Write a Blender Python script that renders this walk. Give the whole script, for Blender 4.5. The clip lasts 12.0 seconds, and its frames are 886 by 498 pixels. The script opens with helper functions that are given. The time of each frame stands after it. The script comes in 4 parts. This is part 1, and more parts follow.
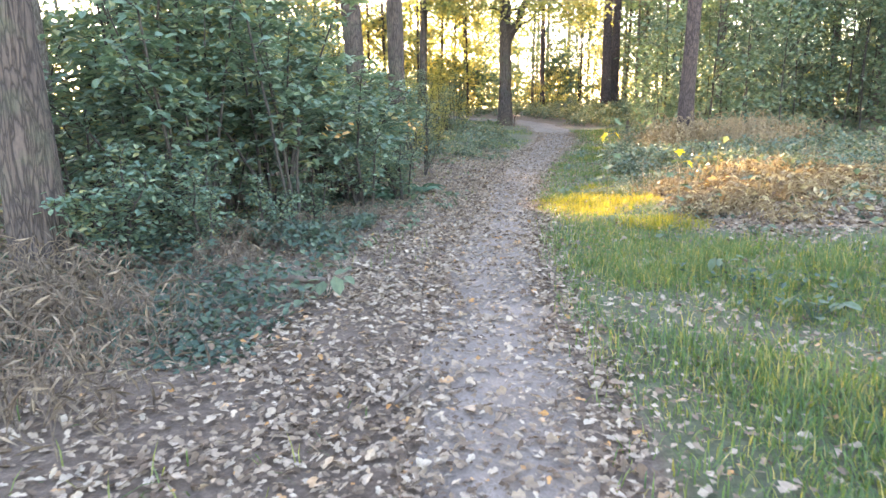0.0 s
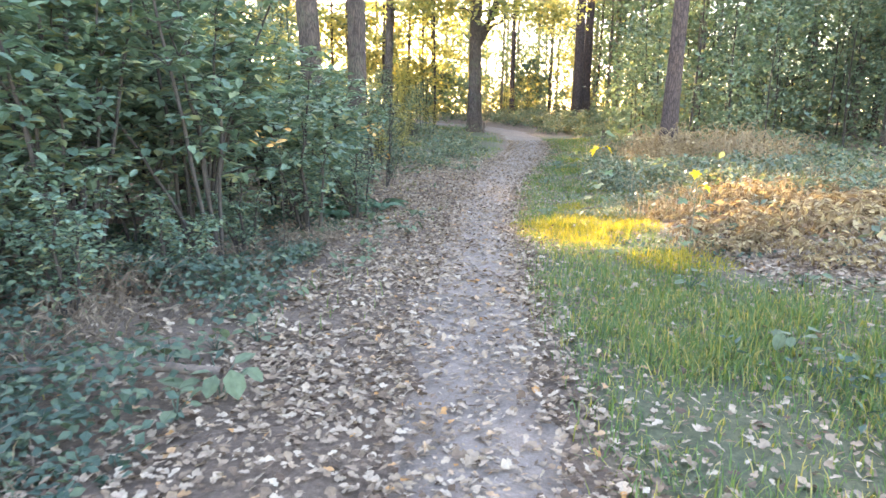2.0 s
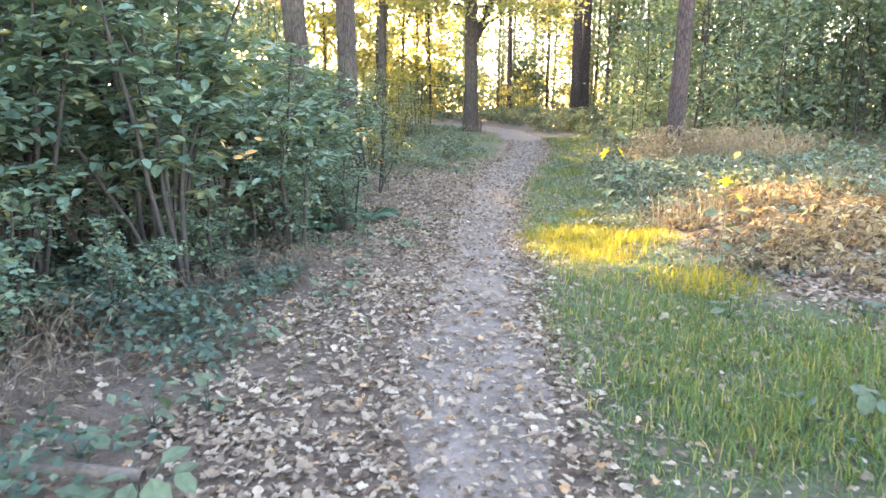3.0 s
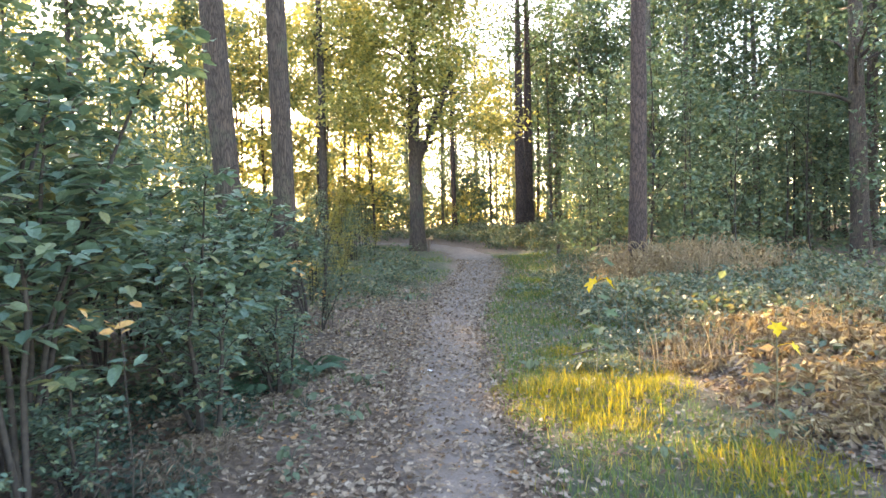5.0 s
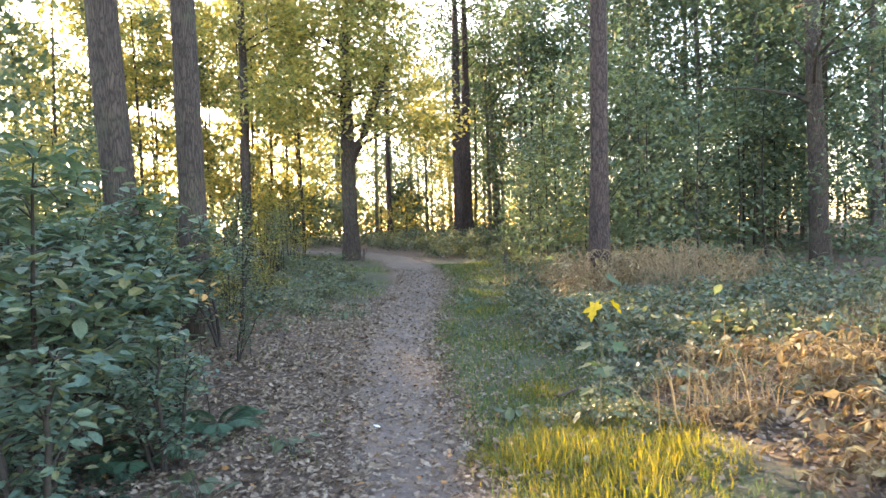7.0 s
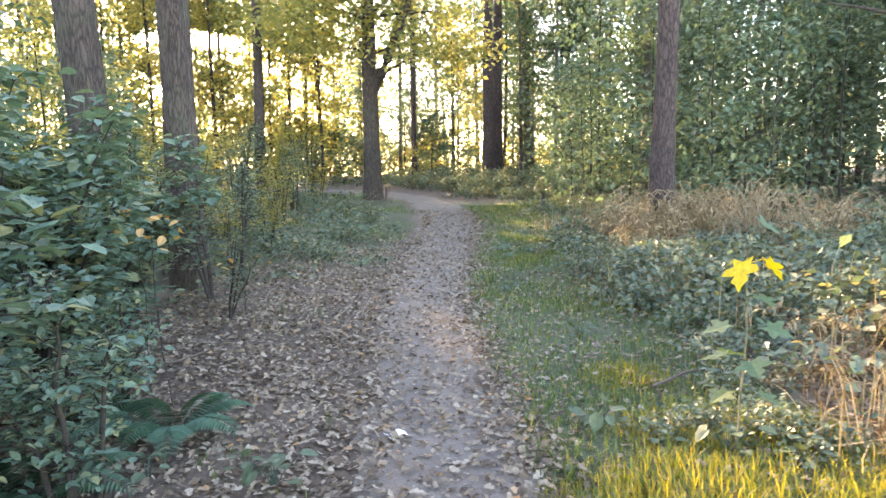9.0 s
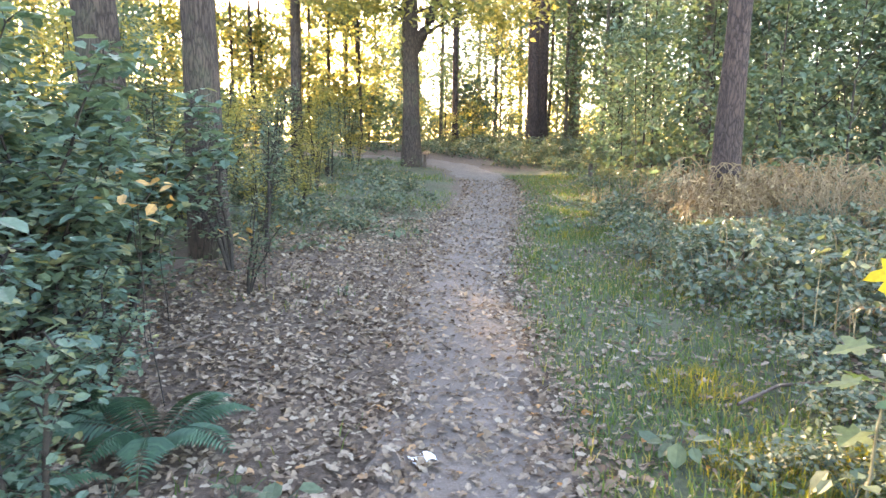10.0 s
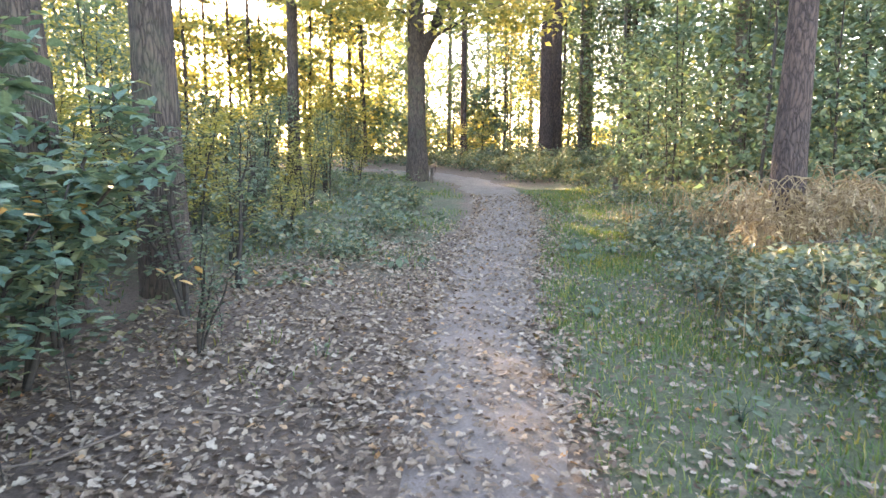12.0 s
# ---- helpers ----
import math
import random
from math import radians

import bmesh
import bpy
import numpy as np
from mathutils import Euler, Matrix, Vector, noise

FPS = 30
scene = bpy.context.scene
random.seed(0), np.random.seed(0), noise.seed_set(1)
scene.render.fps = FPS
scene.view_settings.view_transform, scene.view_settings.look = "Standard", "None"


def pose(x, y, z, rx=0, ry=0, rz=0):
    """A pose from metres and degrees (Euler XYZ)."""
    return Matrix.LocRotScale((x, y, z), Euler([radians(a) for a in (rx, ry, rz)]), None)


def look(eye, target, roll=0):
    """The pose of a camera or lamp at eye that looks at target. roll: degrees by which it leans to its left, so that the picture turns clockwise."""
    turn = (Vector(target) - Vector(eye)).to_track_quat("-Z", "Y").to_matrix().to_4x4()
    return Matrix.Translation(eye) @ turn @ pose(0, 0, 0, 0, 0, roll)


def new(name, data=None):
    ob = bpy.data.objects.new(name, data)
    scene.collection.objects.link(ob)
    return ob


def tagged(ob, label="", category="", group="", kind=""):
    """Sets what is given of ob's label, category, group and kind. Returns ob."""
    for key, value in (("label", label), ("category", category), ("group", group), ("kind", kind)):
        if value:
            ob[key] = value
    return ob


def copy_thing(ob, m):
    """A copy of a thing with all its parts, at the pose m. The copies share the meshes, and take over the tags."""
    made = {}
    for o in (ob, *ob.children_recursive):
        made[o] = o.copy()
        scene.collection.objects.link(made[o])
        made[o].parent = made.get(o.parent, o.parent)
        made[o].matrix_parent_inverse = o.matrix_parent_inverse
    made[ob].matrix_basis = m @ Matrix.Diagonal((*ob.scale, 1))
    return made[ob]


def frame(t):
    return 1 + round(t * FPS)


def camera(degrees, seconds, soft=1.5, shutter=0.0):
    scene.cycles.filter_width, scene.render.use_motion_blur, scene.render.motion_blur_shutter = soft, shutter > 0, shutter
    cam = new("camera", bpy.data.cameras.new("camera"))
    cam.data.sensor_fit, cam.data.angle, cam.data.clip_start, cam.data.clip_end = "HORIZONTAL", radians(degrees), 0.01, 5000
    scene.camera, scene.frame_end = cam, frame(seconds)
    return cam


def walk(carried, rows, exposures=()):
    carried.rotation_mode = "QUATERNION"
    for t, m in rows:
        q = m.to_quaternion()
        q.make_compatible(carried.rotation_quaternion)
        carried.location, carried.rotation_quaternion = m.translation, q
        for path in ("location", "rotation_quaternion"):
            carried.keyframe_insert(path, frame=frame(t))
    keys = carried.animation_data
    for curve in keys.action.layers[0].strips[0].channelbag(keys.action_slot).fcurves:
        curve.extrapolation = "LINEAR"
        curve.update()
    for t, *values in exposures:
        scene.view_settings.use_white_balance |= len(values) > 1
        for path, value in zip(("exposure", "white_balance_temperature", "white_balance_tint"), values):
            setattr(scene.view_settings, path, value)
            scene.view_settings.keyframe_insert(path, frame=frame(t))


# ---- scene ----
cam = camera(65.7, 12.0, soft=1.5, shutter=0.3)
SLOPE = -1.5
PATH = [
    (0, (0.047, 0.127, 1.258), (0.033, 2.097, 0.909), -0.7),
    (0.5, (0.069, 0.588, 1.278), (0.038, 2.556, 0.923), 0.8),
    (1, (0.045, 1.025, 1.3), (0.069, 2.992, 0.942), 1.0),
    (1.5, (0.053, 1.456, 1.311), (0.083, 3.429, 0.985), 0.7),
    (2, (0.064, 1.904, 1.316), (0.155, 3.873, 0.978), 0.8),
    (2.5, (0.073, 2.33, 1.345), (0.205, 4.293, 0.99), 0.6),
    (2.7, (0.117, 2.528, 1.354), (0.22, 4.495, 1.004), 0.4),
    (4.3, (0.05, 3.713, 1.542), (0.175, 5.696, 1.32), -1.5),
    (4.5, (0.043, 3.898, 1.545), (0.197, 5.888, 1.417), -1.1),
    (5, (0.079, 4.507, 1.583), (0.342, 6.489, 1.568), -1.9),
    (5.5, (0.104, 4.972, 1.629), (0.37, 6.954, 1.66), -1.6),
    (6, (0.126, 5.53, 1.618), (0.518, 7.491, 1.624), -1.5),
    (6.5, (0.169, 6.006, 1.613), (0.651, 7.947, 1.611), -2.3),
    (6.7, (0.154, 6.223, 1.636), (0.629, 8.166, 1.634), -2.3),
    (8.3, (0.422, 8.01, 1.578), (0.834, 9.966, 1.527), -1.3),
    (8.5, (0.42, 8.219, 1.553), (0.833, 10.174, 1.467), -1.3),
    (9, (0.429, 8.609, 1.548), (0.818, 10.564, 1.381), -1.3),
    (9.5, (0.528, 9.032, 1.56), (0.8, 11.001, 1.335), 0.1),
    (10, (0.569, 9.49, 1.536), (0.847, 11.454, 1.279), 0.0),
    (10.5, (0.646, 9.925, 1.534), (0.92, 11.887, 1.259), -0.2),
    (11, (0.71, 10.389, 1.541), (0.95, 12.356, 1.271), 0.0),
    (11.5, (0.724, 10.81, 1.546), (0.984, 12.779, 1.306), -0.5),
    (12, (0.794, 11.291, 1.552), (1.05, 13.263, 1.333), -0.3),
]
EXPOSURES = [(0.0, 4.03, 7010, 22.5), (2.7, 4.2, 7010, 22.5), (4.5, 4.25, 6860, 22.5), (5.0, 3.52, 6910, 20.5), (5.5, 2.93, 6860, 18.5), (6.0, 2.75, 6860, 18.5), (6.5, 3.22, 6860, 19.5), (8.5, 3.52, 6910, 21.5), (9.0, 3.82, 6960, 21.5), (9.5, 3.92, 6960, 22.5), (11.0, 4.06, 6960, 22.5), (12.0, 3.96, 6960, 22.5)]
walk(cam, [(t, pose(0, 0, 0, SLOPE) @ look(eye, target, roll)) for t, eye, target, roll in PATH], EXPOSURES)

# ---- world, sun, exposure ----
SUN_EL, SUN_AZ = 12.8, 14.2          # degrees above the horizon, degrees left of the way ahead
SUN_DIR = Vector((-math.sin(radians(SUN_AZ)) * math.cos(radians(SUN_EL)), math.cos(radians(SUN_AZ)) * math.cos(radians(SUN_EL)), math.sin(radians(SUN_EL))))
world = bpy.data.worlds.new("sky")
scene.world = world
world.use_nodes = True
wn = world.node_tree.nodes
sky = wn.new("ShaderNodeTexSky")
sky.sky_type, sky.sun_disc = "NISHITA", False
sky.sun_elevation, sky.sun_rotation = radians(SUN_EL), radians(-SUN_AZ)
sky.air_density, sky.dust_density, sky.ozone_density = 1.0, 1.0, 0.8
world.node_tree.links.new(sky.outputs[0], wn["Background"].inputs[0])
wn["Background"].inputs[1].default_value = 0.15
sun_data = bpy.data.lights.new("sun", "SUN")
sun_data.energy, sun_data.angle, sun_data.color = 5.0, radians(0.6), (1.0, 0.79, 0.48)
sun = new("sun", sun_data)
sun.matrix_world = look(SUN_DIR * 100, (0, 0, 0))

rng = np.random.default_rng(7)


# ---- materials ----
def nodes_of(name):
    m = bpy.data.materials.new(name)
    m.use_nodes = True
    nt = m.node_tree
    return m, nt, nt.nodes["Principled BSDF"], nt.nodes["Material Output"]


def ramp(nt, fac, stops):
    r = nt.nodes.new("ShaderNodeValToRGB")
    e = r.color_ramp.elements
    while len(e) < len(stops):
        e.new(0.5)
    for el, (p, c) in zip(e, stops):
        el.position, el.color = p, (*c, 1)
    nt.links.new(fac, r.inputs[0])
    return r.outputs[0]


def noise_tex(nt, scale, detail=4, stretch=None, rough=0.6, coord="Object"):
    tc = nt.nodes.new("ShaderNodeTexCoord")
    n = nt.nodes.new("ShaderNodeTexNoise")
    n.inputs["Scale"].default_value, n.inputs["Detail"].default_value, n.inputs["Roughness"].default_value = scale, detail, rough
    src = tc.outputs[coord]
    if stretch:
        mp = nt.nodes.new("ShaderNodeMapping")
        mp.inputs["Scale"].default_value = stretch
        nt.links.new(src, mp.inputs[0])
        src = mp.outputs[0]
    nt.links.new(src, n.inputs["Vector"])
    return n.outputs["Fac"]


def mix(nt, kind, fac, a, b):
    m = nt.nodes.new("ShaderNodeMix")
    m.data_type, m.blend_type = "RGBA", kind
    for sock, v in ((m.inputs[0], fac), (m.inputs[6], a), (m.inputs[7], b)):
        if isinstance(v, (int, float)):
            sock.default_value = v
        elif isinstance(v, tuple):
            sock.default_value = (*v, 1)
        else:
            nt.links.new(v, sock)
    return m.outputs[2]


def add_bump(nt, bsdf, height, strength, distance):
    b = nt.nodes.new("ShaderNodeBump")
    b.inputs["Strength"].default_value, b.inputs["Distance"].default_value = strength, distance
    nt.links.new(height, b.inputs["Height"])
    nt.links.new(b.outputs[0], bsdf.inputs["Normal"])


def leaf_material(name, stops, through_light=0.4, rough=0.5, yellow=(1.18, 1.12, 0.6), per_object=False, gloss=0.5):
    """Thin leaves: each one its own tone, light passes through them."""
    m, nt, bsdf, out = nodes_of(name)
    if per_object:
        info = nt.nodes.new("ShaderNodeObjectInfo").outputs["Random"]
    else:
        info = nt.nodes.new("ShaderNodeNewGeometry").outputs["Random Per Island"]
    col = ramp(nt, info, stops)
    col = mix(nt, "MULTIPLY", 0.5, col, ramp(nt, noise_tex(nt, 45, 3), [(0.3, (0.55, 0.55, 0.5)), (0.7, (1.3, 1.3, 1.2))]))
    bsdf.inputs["Roughness"].default_value, bsdf.inputs["Specular IOR Level"].default_value = rough, gloss
    nt.links.new(col, bsdf.inputs["Base Color"])
    tr = nt.nodes.new("ShaderNodeBsdfTranslucent")
    nt.links.new(mix(nt, "MULTIPLY", 1.0, col, yellow), tr.inputs["Color"])
    ms = nt.nodes.new("ShaderNodeMixShader")
    ms.inputs[0].default_value = through_light
    nt.links.new(bsdf.outputs[0], ms.inputs[1])
    nt.links.new(tr.outputs[0], ms.inputs[2])
    nt.links.new(ms.outputs[0], out.inputs["Surface"])
    return m


def bark_material(name, dark, light, scale=16, stretch=(1, 1, 0.2), moss=0.0):
    """Upright plates with dark fissures between them."""
    m, nt, bsdf, out = nodes_of(name)
    tc = nt.nodes.new("ShaderNodeTexCoord")
    mp = nt.nodes.new("ShaderNodeMapping")
    mp.inputs["Scale"].default_value = stretch
    nt.links.new(tc.outputs["Object"], mp.inputs[0])
    wob = nt.nodes.new("ShaderNodeTexNoise")
    wob.inputs["Scale"].default_value, wob.inputs["Detail"].default_value = 9, 3
    nt.links.new(mp.outputs[0], wob.inputs["Vector"])
    vec = mix(nt, "LINEAR_LIGHT", 0.09, mp.outputs[0], wob.outputs["Color"])
    vor = nt.nodes.new("ShaderNodeTexVoronoi")
    vor.feature = "DISTANCE_TO_EDGE"
    vor.inputs["Scale"].default_value = scale
    nt.links.new(vec, vor.inputs["Vector"])
    crack = ramp(nt, vor.outputs["Distance"], [(0.0, (0, 0, 0)), (0.16, (0.75, 0.75, 0.75)), (0.4, (1, 1, 1))])
    fine = noise_tex(nt, 45, 6, (1, 1, 0.3), 0.7)
    col = mix(nt, "MIX", crack, dark, ramp(nt, fine, [(0.3, tuple(0.55 * a + 0.2 * b for a, b in zip(light, dark))), (0.7, light)]))
    col = mix(nt, "MULTIPLY", 0.7, col, ramp(nt, noise_tex(nt, 0.9, 3), [(0.3, (0.6, 0.6, 0.62)), (0.7, (1.2, 1.12, 1.05))]))
    if moss:
        col = mix(nt, "MIX", ramp(nt, noise_tex(nt, 2.2, 5), [(0.5, (0, 0, 0)), (0.7, (moss, moss, moss))]), col, (0.10, 0.13, 0.07))
    nt.links.new(col, bsdf.inputs["Base Color"])
    bsdf.inputs["Roughness"].default_value = 0.9
    add_bump(nt, bsdf, crack, 0.8, 0.02)
    return m


def plain_material(name, dark, light, scale=30, rough=0.85, bump=0.4, distance=0.005):
    m, nt, bsdf, out = nodes_of(name)
    f = noise_tex(nt, scale, 5)
    nt.links.new(ramp(nt, f, [(0.3, dark), (0.7, light)]), bsdf.inputs["Base Color"])
    bsdf.inputs["Roughness"].default_value = rough
    add_bump(nt, bsdf, f, bump, distance)
    return m


def ground_material():
    m, nt, bsdf, out = nodes_of("forest_soil")
    fine, mid, big = noise_tex(nt, 28, 8, rough=0.75), noise_tex(nt, 3.5, 5), noise_tex(nt, 0.35, 4)
    mould = ramp(nt, fine, [(0.25, (0.052, 0.035, 0.025)), (0.5, (0.125, 0.088, 0.064)), (0.75, (0.23, 0.17, 0.123))])
    turf = ramp(nt, fine, [(0.25, (0.032, 0.037, 0.02)), (0.5, (0.075, 0.086, 0.043)), (0.78, (0.15, 0.15, 0.08))])
    at = nt.nodes.new("ShaderNodeAttribute")
    at.attribute_name = "turf"
    add = nt.nodes.new("ShaderNodeMath")
    add.operation = "MULTIPLY_ADD"
    nt.links.new(mid, add.inputs[0])
    add.inputs[1].default_value = 0.9
    nt.links.new(at.outputs["Fac"], add.inputs[2])
    fac = ramp(nt, add.outputs[0], [(0.6, (0, 0, 0)), (1.0, (1, 1, 1))])
    col = mix(nt, "MIX", fac, mould, turf)
    col = mix(nt, "MULTIPLY", 0.6, col, ramp(nt, big, [(0.3, (0.65, 0.65, 0.65)), (0.7, (1.2, 1.2, 1.2))]))
    nt.links.new(col, bsdf.inputs["Base Color"])
    bsdf.inputs["Roughness"].default_value = 0.95
    add_bump(nt, bsdf, fine, 0.8, 0.03)
    return m


def dirt_material():
    m, nt, bsdf, out = nodes_of("trodden_dirt")
    fine, mid = noise_tex(nt, 60, 8, rough=0.8), noise_tex(nt, 2.5, 5)
    col = ramp(nt, fine, [(0.25, (0.08, 0.064, 0.054)), (0.5, (0.182, 0.148, 0.126)), (0.75, (0.31, 0.258, 0.222))])
    col = mix(nt, "MULTIPLY", 0.7, col, ramp(nt, mid, [(0.3, (0.6, 0.57, 0.55)), (0.65, (1.15, 1.13, 1.12))]))
    nt.links.new(col, bsdf.inputs["Base Color"])
    bsdf.inputs["Roughness"].default_value = 0.9
    add_bump(nt, bsdf, fine, 0.7, 0.015)
    return m


M_SOIL, M_DIRT = ground_material(), dirt_material()
M_SHRUB = leaf_material("shrub_leaf", [(0.0, (0.08, 0.14, 0.115)), (0.45, (0.13, 0.205, 0.165)), (0.8, (0.17, 0.24, 0.175)), (1.0, (0.27, 0.26, 0.13))], 0.36, 0.55, gloss=0.3)
M_GREEN = leaf_material("forest_leaf", [(0.0, (0.07, 0.115, 0.085)), (0.5, (0.105, 0.155, 0.11)), (0.85, (0.15, 0.19, 0.12)), (1.0, (0.24, 0.23, 0.12))], 0.38, yellow=(1.05, 1.08, 0.7))
# autumn yellow, with the low sun's glow mixed into the colour
M_YELLOW = leaf_material("sunlit_autumn_leaf", [(0.0, (0.17, 0.20, 0.085)), (0.5, (0.31, 0.30, 0.11)), (1.0, (0.50, 0.41, 0.13))], 0.52, yellow=(1.15, 1.1, 0.7))
M_NEEDLE = leaf_material("pine_needles", [(0.0, (0.03, 0.06, 0.035)), (1.0, (0.07, 0.11, 0.06))], 0.2)
M_ORANGE = leaf_material("orange_leaf", [(0.0, (0.42, 0.22, 0.07)), (1.0, (0.60, 0.38, 0.16))], 0.4)
M_BRIGHT = leaf_material("yellow_maple_leaf", [(0.0, (0.75, 0.50, 0.01)), (1.0, (0.82, 0.57, 0.015))], 0.5, yellow=(1.0, 0.95, 0.5))
M_BRAMBLE = leaf_material("bramble_leaf", [(0.0, (0.065, 0.095, 0.068)), (0.5, (0.11, 0.145, 0.10)), (0.82, (0.17, 0.19, 0.12)), (0.92, (0.24, 0.22, 0.12)), (1.0, (0.36, 0.27, 0.14))], 0.3)
M_WEED = leaf_material("weed_leaf", [(0.0, (0.035, 0.062, 0.05)), (0.7, (0.062, 0.10, 0.078)), (1.0, (0.11, 0.14, 0.085))], 0.22, 0.6, gloss=0.25)
M_MAPLE = leaf_material("green_maple_leaf", [(0.0, (0.07, 0.115, 0.06)), (0.7, (0.11, 0.165, 0.08)), (1.0, (0.20, 0.21, 0.08))], 0.4, per_object=True)
M_FERN = leaf_material("fern_green", [(0.0, (0.035, 0.085, 0.055)), (1.0, (0.07, 0.14, 0.085))], 0.3)
M_GRASS = leaf_material("grass_blade", [(0.0, (0.062, 0.12, 0.058)), (0.55, (0.105, 0.172, 0.082)), (0.78, (0.175, 0.205, 0.088)), (0.9, (0.25, 0.24, 0.11)), (1.0, (0.36, 0.31, 0.16))], 0.46, yellow=(1.42, 1.2, 0.2), gloss=0.25)
# long grass of the sun patch: the sunlight's yellow is put into its colour
M_SUNGRASS = leaf_material("sunlit_long_grass", [(0.0, (0.12, 0.15, 0.045)), (0.5, (0.21, 0.22, 0.055)), (1.0, (0.36, 0.31, 0.08))], 0.58, yellow=(1.45, 1.2, 0.2), gloss=0.2)
M_DRY = leaf_material("dry_bracken", [(0.0, (0.12, 0.075, 0.047)), (0.5, (0.255, 0.185, 0.115)), (1.0, (0.45, 0.365, 0.235))], 0.25, 0.85, gloss=0.2)
M_DEADCANE = leaf_material("dead_bracken_stalk", [(0.0, (0.13, 0.085, 0.052)), (0.5, (0.26, 0.185, 0.115)), (1.0, (0.45, 0.35, 0.22))], 0.2, 0.85, gloss=0.2)
M_CANE = leaf_material("pale_bracken_cane", [(0.0, (0.14, 0.095, 0.06)), (0.5, (0.25, 0.185, 0.12)), (1.0, (0.42, 0.33, 0.22))], 0.15, 0.85, gloss=0.2)
M_TANGLE = leaf_material("grey_dry_stalks", [(0.0, (0.08, 0.06, 0.047)), (0.6, (0.16, 0.122, 0.096)), (1.0, (0.28, 0.22, 0.175))], 0.2, 0.85, gloss=0.2)
FALLEN = [(0.0, (0.085, 0.056, 0.041)), (0.35, (0.20, 0.144, 0.105)), (0.75, (0.31, 0.242, 0.188)), (0.95, (0.37, 0.305, 0.243)), (1.0, (0.38, 0.19, 0.07))]
M_FALLEN = leaf_material("fallen_oak_leaf", FALLEN, 0.12, 0.8, (1.1, 1.0, 0.8), gloss=0.2)
M_FALLEN_ONE = leaf_material("fallen_oak_leaf_loose", FALLEN, 0.12, 0.8, (1.1, 1.0, 0.8), per_object=True, gloss=0.2)
M_BARK = bark_material("brown_bark", (0.028, 0.021, 0.018), (0.125, 0.095, 0.08), 24, (1, 1, 0.16), moss=0.3)
M_PINE = bark_material("pine_bark", (0.025, 0.017, 0.016), (0.12, 0.082, 0.072), 17, (1, 1, 0.25))
M_GREY = bark_material("grey_bark", (0.06, 0.052, 0.045), (0.20, 0.18, 0.155), 26, (1, 1, 0.3), 0.4)
M_STEM = plain_material("dark_stem", (0.016, 0.013, 0.011), (0.052, 0.042, 0.034), 20)
M_SHOOT = plain_material("green_brown_shoot", (0.09, 0.085, 0.05), (0.19, 0.17, 0.10), 20)
M_STICK = plain_material("rotting_wood", (0.045, 0.033, 0.026), (0.15, 0.11, 0.085), 25)
M_PAPER = plain_material("white_paper", (0.78, 0.79, 0.80), (0.85, 0.85, 0.85), 20, 0.7, 0.2)


# ---- ground plan ----
PATH_LINE = [(0.25, -30), (0.15, -8), (0.2, 0), (0.24, 2.4), (0.33, 4.1), (0.45, 6.5), (0.81, 9.6), (1.12, 12.3), (1.5, 14.9), (1.83, 17.2), (2.4, 19.4), (3.25, 22.7), (4.03, 25.5),
             (4.55, 28.6), (4.62, 32.0), (4.15, 35.0), (2.9, 37.4), (0.3, 39.4), (-5, 41), (-20, 43)]
_pl = np.array(PATH_LINE, float)
_s = np.concatenate([[0], np.cumsum(np.hypot(*np.diff(_pl, axis=0).T))])
_ss = np.linspace(0, _s[-1], 420)
_px, _py = np.interp(_ss, _s, _pl[:, 0]), np.interp(_ss, _s, _pl[:, 1])
_k = np.ones(9) / 9
_px[4:-4], _py[4:-4] = np.convolve(_px, _k, "valid"), np.convolve(_py, _k, "valid")
LEVEL_Y = [-400, -10, 0, 4.4, 10, 16.7, 21.5, 27, 33, 45, 60, 900]
LEVEL_Z = [0, 0, 0, -0.11, -0.29, -0.37, -0.2, 0.1, 0.42, 1.0, 1.2, 1.2]
_gy = np.arange(-400, 900, 0.5)
_gz = np.convolve(np.pad(np.interp(_gy, LEVEL_Y, LEVEL_Z), 4, "edge"), np.ones(9) / 9, "valid")


def smooth(v):
    v = np.clip(v, 0, 1)
    return v * v * (3 - 2 * v)


def ripple(x, y, f, seed=0.0):
    return (np.sin(x * f + seed) * np.cos(y * f * 1.13 + 2 * seed) + 0.6 * np.sin(x * f * 2.3 + y * f * 1.7 + seed) + 0.4 * np.cos(y * f * 3.1 - x * f * 2.9 + seed)) / 2


def off_path(x, y):
    """Metres to the right (plus) or left (minus) of the path's middle line, straight across the way ahead."""
    return x - np.interp(y, _py[:380], _px[:380])


def path_gap(x, y):
    """Metres to the path's middle line."""
    x, y = np.atleast_1d(np.asarray(x, float)), np.atleast_1d(np.asarray(y, float))
    best = np.full(x.shape, 1e9)
    for i in range(0, len(_px), 2):
        best = np.minimum(best, (x - _px[i]) ** 2 + (y - _py[i]) ** 2)
    return np.sqrt(best)


def half_width(y):
    return np.interp(y, [0, 4, 9, 15, 20, 24, 40], [0.36, 0.38, 0.42, 0.5, 0.6, 0.72, 0.75])


def ground_z(x, y):
    x, y = np.asarray(x, float), np.asarray(y, float)
    s = off_path(x, y)
    near = smooth((np.abs(s) - 0.5) / 1.0)
    bank = 0.26 * smooth((s - 1.4) / 3.2) * smooth((y + 4) / 8) * smooth((36 - y) / 8)
    return np.interp(y, _gy, _gz) + bank + near * (0.035 * ripple(x, y, 1.3) + 0.015 * ripple(x, y, 5.1, 1.0)) + 0.006 * ripple(x, y, 9.0, 2.0)


